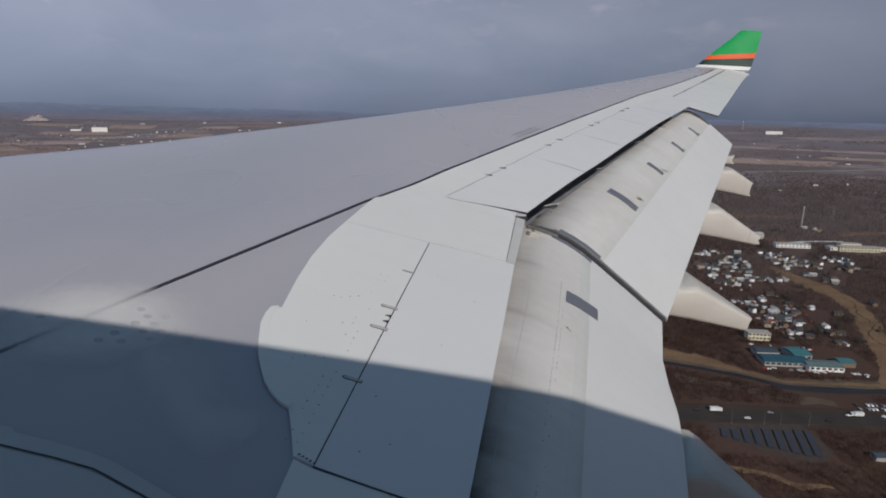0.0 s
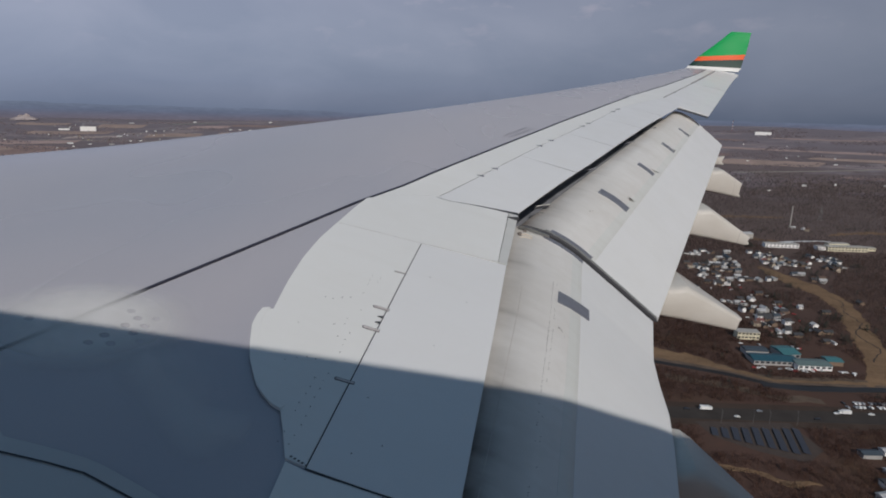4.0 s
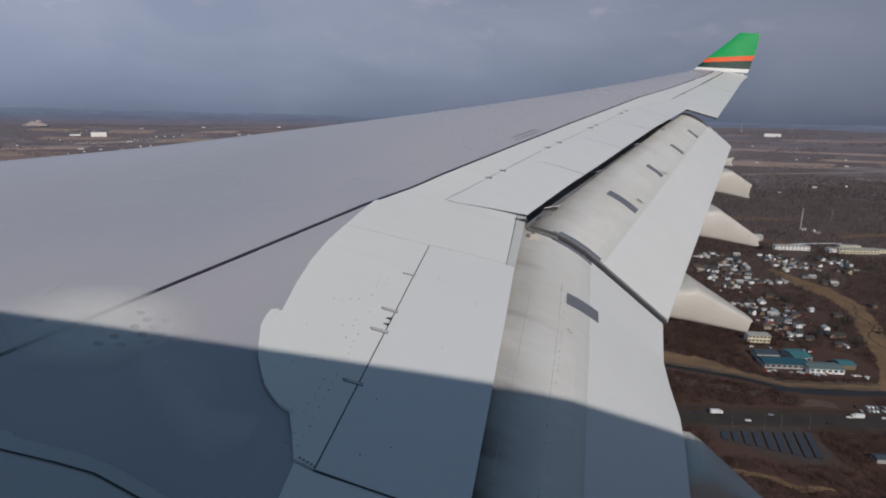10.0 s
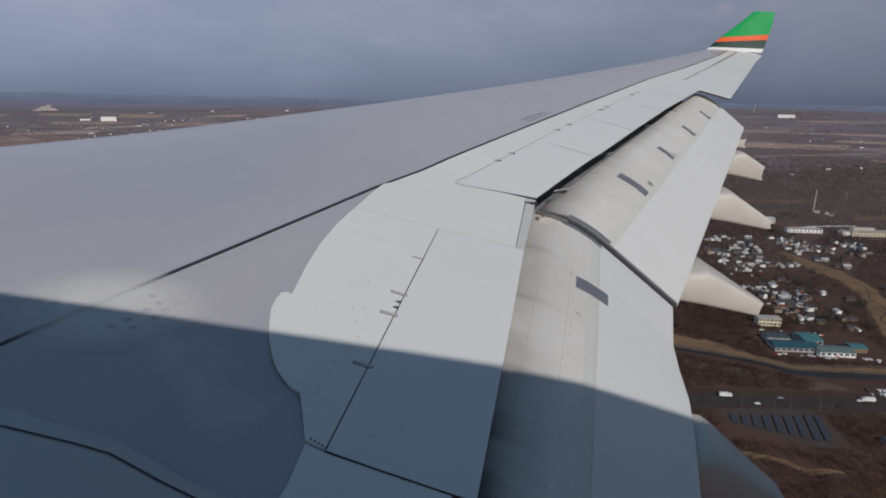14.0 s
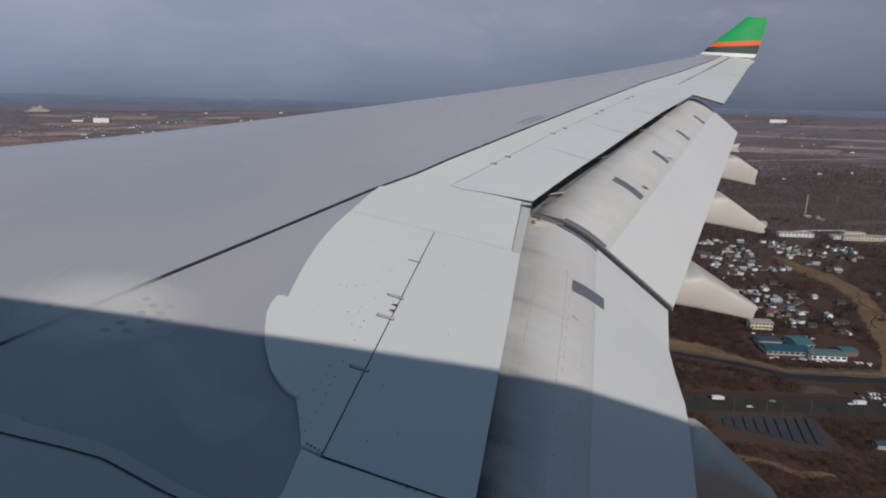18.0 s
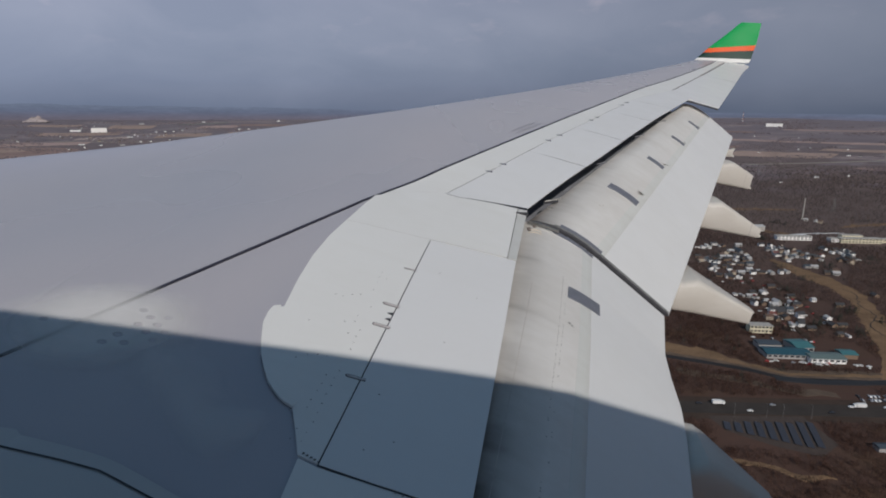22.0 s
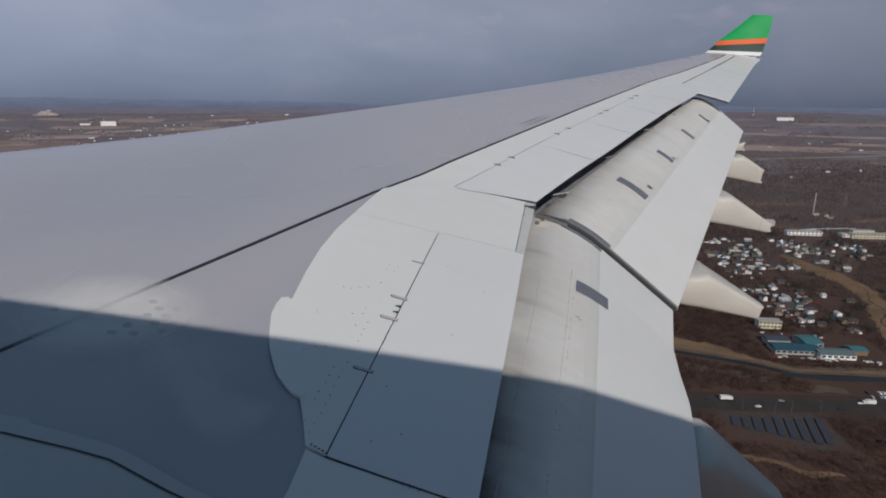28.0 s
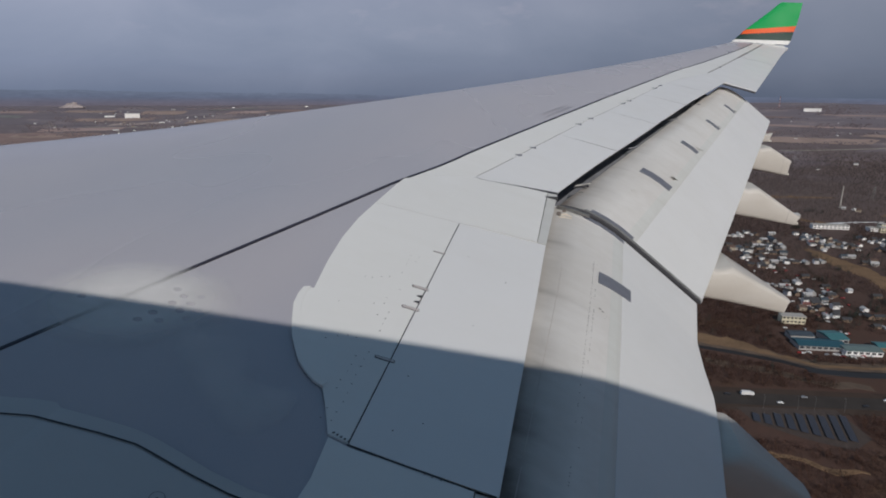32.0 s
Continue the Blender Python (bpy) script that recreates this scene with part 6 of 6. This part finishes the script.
# parked cars in rows between canal and highway
for row in range(2):
    for i in range(14):
        if rng.random() < 0.75:
            x = 186 + 2.1 * i
            copy_thing(proto[rng.choice((0, 0, 1, 1, 3, 3))], spot(x, lerp_table(ROAD, x) + 11.5 + 4.6 * row, 96 + rng.uniform(-3, 3)))

M_POLE = plain("galvanised_pole", (0.20, 0.195, 0.19), 0.6, 0.1, 2, 0.15)


def street_lamp(x, y):
    ob = new("street_lamp")
    tagged(ob, "tall thin grey highway lamp", "street lamp", "highway lamps")
    part("pole", tube_bm((0, 0, 0), (0, 0, 9.5), 0.10, 0.06, 8), M_POLE, ob)
    part("arm", tube_bm((0, 0, 9.4), (0, 1.8, 9.9), 0.06, 0.05, 6), M_POLE, ob)
    part("lamp_head", box_bm((-0.15, 1.6, 9.8), (0.15, 2.4, 10.0), bevel=0.04), M_POLE, ob)
    place(ob, x, y, 0)


for x in (112, 128, 136, 150, 200):
    street_lamp(x, lerp_table(ROAD, x) - 9.5)


def pylon(x, y, h):
    """A lattice transmission tower."""
    ob = new("pylon")
    tagged(ob, "grey lattice power pylon among bare trees", "pylon")
    width = [(0, 4.0), (0.55, 1.6), (1.0, 0.7)]
    for sx, sy in ((-1, -1), (-1, 1), (1, 1), (1, -1)):
        bm = bmesh.new()
        for a, b in zip(width, width[1:]):
            tube_bm((sx * a[1], sy * a[1], a[0] * h), (sx * b[1], sy * b[1], b[0] * h), 0.22, n=4, bm=bm)
        part("leg", bm, M_POLE, ob)
    bm = bmesh.new()
    for k in range(9):
        z0, z1 = h * k / 9, h * (k + 1) / 9
        w0, w1 = lerp_table(width, k / 9), lerp_table(width, (k + 1) / 9)
        for s in (-1, 1):
            tube_bm((-w0, s * w0, z0), (w1, s * w1, z1), 0.12, n=4, bm=bm)
            tube_bm((s * w0, w0, z0), (s * w1, -w1, z1), 0.12, n=4, bm=bm)
    part("bracing", bm, M_POLE, ob)
    for z in (0.70, 0.82, 0.94):
        bm = tube_bm((-5.5, 0, h * z), (5.5, 0, h * z), 0.2, n=4)
        for s in (-1, 1):
            tube_bm((s * 5.5, 0, h * z), (s * 0.8, 0, h * z + 2), 0.12, n=4, bm=bm)
        part("crossarm", bm, M_POLE, ob)
    place(ob, x, y, 25)


pylon(470, 980, 30)


def chimney(x, y, h):
    """A slim pale stack on a low plinth."""
    ob = new("chimney")
    tagged(ob, "tall slim pale chimney standing in the woods", "chimney")
    part("plinth", box_bm((-2.2, -2.2, -0.4), (2.2, 2.2, 2.2), bevel=0.2), M_CONCRETE, ob)
    part("stack", tube_bm((0, 0, 2.1), (0, 0, h), 1.25, 0.95, 16), M_CONCRETE, ob)
    part("rim", tube_bm((0, 0, h - 0.8), (0, 0, h + 0.1), 1.12, 1.12, 16), M_CONCRETE, ob)
    place(ob, x, y)


def radio_mast(a, r, h):
    """A far lattice mast in red and white bands."""
    ob = new("radio_mast")
    tagged(ob, "slim radio mast with red and white bands", "mast")
    red = plain("faded_red_mast_paint", (0.36, 0.12, 0.10), 0.7, 0, 0.5, 0.15)
    for k in range(7):
        z0, z1 = h * k / 7, h * (k + 1) / 7
        w0, w1 = 3.0 - 2.3 * k / 7, 3.0 - 2.3 * (k + 1) / 7
        bm = bmesh.new()
        for sx, sy in ((-1, -1), (-1, 1), (1, 1), (1, -1)):
            tube_bm((sx * w0, sy * w0, z0), (sx * w1, sy * w1, z1), 0.34, n=5, bm=bm)
            tube_bm((sx * w0, sy * w0, z0), (-sy * w1, sx * w1, z1), 0.22, n=4, bm=bm)
        part("section", bm, WALLS[0] if k % 2 else red, ob, "", False)
    x, y = r * math.sin(radians(a)), r * math.cos(radians(a))
    ob.matrix_world = pose(x, y, rise(x, y), 0, 0, 20)


chimney(395, 905, 44)
radio_mast(17.9, 4150, 66)

# ---- woods ----
def twig_material(name, c0, c1, c2):
    m, nt, b = base_material(name)
    geo = nt.nodes.new("ShaderNodeNewGeometry")
    tw = ramp(nt, geo.outputs["Random Per Island"], 0.0, 1.0, c0, c1)
    patch = ramp(nt, noise_node(nt, 0.008, 5, 0.6), 0.35, 0.7)
    nt.links.new(blend(nt, patch, tw, blend(nt, 0.6, tw, c2)), b.inputs["Base Color"])
    b.inputs["Roughness"].default_value, b.inputs["Specular IOR Level"].default_value = 0.95, 0.1
    tl, mx = nt.nodes.new("ShaderNodeBsdfTranslucent"), nt.nodes.new("ShaderNodeMixShader")
    nt.links.new(b.inputs["Base Color"].links[0].from_socket, tl.inputs["Color"])
    mx.inputs[0].default_value = 0.5
    nt.links.new(b.outputs[0], mx.inputs[1])
    nt.links.new(tl.outputs[0], mx.inputs[2])
    # each spray of twigs is half open air
    tr, thin = nt.nodes.new("ShaderNodeBsdfTransparent"), nt.nodes.new("ShaderNodeMixShader")
    thin.inputs[0].default_value = 0.5
    nt.links.new(tr.outputs[0], thin.inputs[1])
    nt.links.new(mx.outputs[0], thin.inputs[2])
    nt.links.new(thin.outputs[0], nt.nodes["Material Output"].inputs["Surface"])
    return m


# one bare wood in paler copies outward, copses too: haze painted in
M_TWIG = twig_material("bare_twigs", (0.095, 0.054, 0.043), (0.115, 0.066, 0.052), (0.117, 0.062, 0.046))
M_MIDWOOD = twig_material("mid_hazed_twigs", (0.124, 0.082, 0.069), (0.148, 0.099, 0.085), (0.142, 0.088, 0.071))
M_FARWOOD = twig_material("far_hazed_twigs", (0.160, 0.122, 0.112), (0.185, 0.143, 0.131), (0.178, 0.130, 0.116))
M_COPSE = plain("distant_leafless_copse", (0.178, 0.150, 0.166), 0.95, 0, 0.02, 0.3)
M_PINE = plain("dark_conifer_needles", (0.022, 0.030, 0.020), 0.9, 0, 0.3, 0.4)
CONIFER_CLUMPS = [(252, 470, 9, 16), (236, 452, 6, 8), (228, 520, 8, 10), (198, 640, 10, 14), (300, 615, 12, 16), (330, 690, 12, 16), (284, 742, 9, 22), (345, 860, 18, 22), (190, 420, 5, 6), (214, 436, 8, 9), (203, 470, 9, 10), (222, 492, 8, 8), (238, 425, 6, 6), (268, 448, 8, 7), (248, 600, 20, 14), (215, 665, 18, 12), (290, 655, 24, 14), (340, 640, 20, 12), (255, 560, 8, 9), (360, 655, 10, 12), (480, 905, 24, 22)]


def open_ground(x, y):
    if abs(y - lerp_table(ROAD, x)) < 14 or abs(y + 1 - lerp_table(CANAL, x)) < 10:
        return True
    if 40 < x < 520 and -4 < y - lerp_table(BAND_NEAR, x) < lerp_table(BAND_DEEP, x) * 1.05:
        return True
    if 98 < x < 152 and 255 < y < 292:
        return True
    if 160 < x < 200 and 0 < y - lerp_table(ROAD, x) < 26:
        return True
    if 150 < x < 226 and 358 < y < 404:
        return True
    if 346 < y < 640 and abs(x - lerp_table(LOOP, y)) < lerp_table(LOOP_HALF, y) * 1.1:
        return True
    for line, deep in STREAKS:
        if line[0][0] < x < line[-1][0] and abs(y - lerp_table(line, x)) < deep * 0.9:
            return True
    return noise.noise((x / 70, y / 45, 7.0)) > 0.46


def scatter(name, verts, faces, mat, label):
    me = bpy.data.meshes.new(name)
    me.from_pydata(verts, [], faces)
    me.materials.append(mat)
    tagged(new(name, me), label, "trees", kind="stuff")


def tree_mesh(name, trees, twigs, mat, label, gen):
    """Bare trees: rows (x, y, z, height, spread, twig width); each is a thin trunk and a fan of twigs, joined in one mesh."""
    q = np.array(trees)
    n = len(q)
    x, y, z, h, w, wd = (q[:, k] for k in range(6))
    top_ = np.stack([x, y, z + 0.88 * h], 1)
    parts = []
    for k in range(3):
        foot = []
        for d in (0, 1):
            an = 2.094 * (k + d)
            foot.append(np.stack([x + 0.6 * wd * math.cos(an), y + 0.6 * wd * math.sin(an), z - 0.3], 1))
        parts.append(np.stack([foot[0], foot[1], top_], 1))
    for k in range(twigs):
        t = gen.uniform(0.22, 0.85, n)
        an = gen.uniform(0, 2 * math.pi, n)
        ln = w * gen.uniform(0.5, 1.15, n) * (1.3 - np.abs(t - 0.5))
        up = ln * gen.uniform(0.05, 0.65, n)
        width = wd * gen.uniform(0.6, 1.5, n)
        ca, sa = np.cos(an), np.sin(an)
        bz = z + h * t
        root = np.stack([x + 0.15 * ln * ca, y + 0.15 * ln * sa, bz + 0.1 * up], 1)
        e1 = np.stack([x + ln * ca - width * sa, y + ln * sa + width * ca, bz + up - 0.1], 1)
        e2 = np.stack([x + 0.9 * ln * ca + width * sa, y + 0.9 * ln * sa - width * ca, bz + up + 0.3 * width], 1)
        parts.append(np.stack([root, e1, e2], 1))
    co = np.concatenate(parts).reshape(-1, 3)
    m = len(co) // 3
    me = bpy.data.meshes.new(name)
    me.vertices.add(3 * m)
    me.loops.add(3 * m)
    me.polygons.add(m)
    me.vertices.foreach_set("co", co.astype(np.float32).ravel())
    me.loops.foreach_set("vertex_index", np.arange(3 * m, dtype=np.int32))
    me.polygons.foreach_set("loop_start", np.arange(0, 3 * m, 3, dtype=np.int32))
    me.update(calc_edges=True)
    me.materials.append(mat)
    tagged(new(name, me), label, "trees", kind="stuff")


def woods():
    rng = random.Random(77)
    gen = np.random.default_rng(7)
    near = {}
    for hx, hy, hr in HOUSE_AT:
        near.setdefault((int(hx // 40), int(hy // 40)), []).append((hx, hy, hr))

    def free(x, y):
        return not any(math.hypot(x - p, y - q) < s for i in (-1, 0, 1) for j in (-1, 0, 1) for p, q, s in near.get((int(x // 40) + i, int(y // 40) + j), ()))

    pines, zones = [], []
    for r0, r1, count, size in ((190, 480, 15000, 0.60), (480, 850, 20000, 0.74), (850, 1950, 32000, 1.0)):
        trees = []
        for _ in range(count):
            r = math.sqrt(rng.uniform(r0 * r0, r1 * r1))
            a = rng.uniform(3.0, 42.0)
            if rng.random() > min(1.0, (a - 2.5) / 5, (42.5 - a) / 4):
                continue
            a = radians(a)
            x, y = 10 + r * math.sin(a), 2 + r * math.cos(a)
            if open_ground(x, y) or r > rng.uniform(1450, 1950):
                continue
            town = 545 < y < 705 and lerp_table(TOWN_NEAR, y) < x < lerp_table(TOWN_FAR, y) or 185 < x < 240 and 405 < y < 505
            if (town and rng.random() < 0.75) or not free(x, y):
                continue
            x, y = spread(x, y)
            if rng.random() < (0.15 if town else 0.006):
                pines.append((x, y))
                continue
            h = rng.uniform(4.5, 8.0) * size
            trees.append((x, y, rise(x, y), h, h * rng.uniform(0.32, 0.52), rng.uniform(0.17, 0.30) * size * (1 + r / 700)))
        zones.append(trees)
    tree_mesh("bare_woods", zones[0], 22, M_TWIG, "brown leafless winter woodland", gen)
    tree_mesh("mid_woods", zones[1], 14, M_MIDWOOD, "leafless woods further off, paler by painted haze", gen)
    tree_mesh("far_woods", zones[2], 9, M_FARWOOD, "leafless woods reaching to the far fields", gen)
    for cx, cy, s, n in CONIFER_CLUMPS:
        for _ in range(n):
            x, y = rng.gauss(cx, s * 0.5), rng.gauss(cy, s * 0.5)
            if free(x, y):
                pines.append(spread(x, y))
    pv, pf = [], []
    for x, y in pines:
        z0, h, w = rise(x, y), rng.uniform(5, 9), rng.uniform(1.2, 2.1)
        for k in range(34):
            t = rng.random()
            an, rr = rng.uniform(0, 6.283), w * (1 - t) * rng.uniform(0.5, 1.1)
            c = Vector((x + rr * math.cos(an), y + rr * math.sin(an), z0 + 0.8 + (h - 0.8) * t))
            i = len(pv)
            d = Vector((math.cos(an), math.sin(an), -0.35)) * 0.9
            s = Vector((-math.sin(an), math.cos(an), 0)) * 0.55
            pv += [tuple(c - s), tuple(c + s), tuple(c + d)]
            pf.append((i, i + 1, i + 2))
    scatter("conifers", pv, pf, M_PINE, "scattered dark green conifers among bare trees")
    cv, cf = [], []
    for _ in range(30000):
        r = rng.uniform(2100, 4400)
        a = radians(rng.choice((rng.uniform(-66, -18), rng.uniform(8, 40))))
        x, y = r * math.sin(a), r * math.cos(a)
        if noise.noise((x / 420, y / 210, 3.0)) + 0.35 * noise.noise((x / 90, y / 60, 1.0)) < 0.16:
            continue
        z0, i, w, h = rise(x, y), len(cv), rng.uniform(3, 6), rng.uniform(3.5, 6.5)
        c, n = math.cos(a), math.sin(a)
        for p, q, e in ((-1, 0, -0.2), (1, 0, -0.2), (0.62, 0, 0.62), (0.1, 0, 1.0), (-0.6, 0, 0.72), (0, 1, -0.2), (0, -1, -0.2), (0, 0, 1.0)):
            cv.append((x + w * (p * c + q * n), y + w * (q * c - p * n), z0 + h * e))
        cf += [(i, i + 1, i + 2, i + 3, i + 4), (i + 5, i + 6, i + 7)]
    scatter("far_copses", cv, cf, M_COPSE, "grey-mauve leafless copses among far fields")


woods()
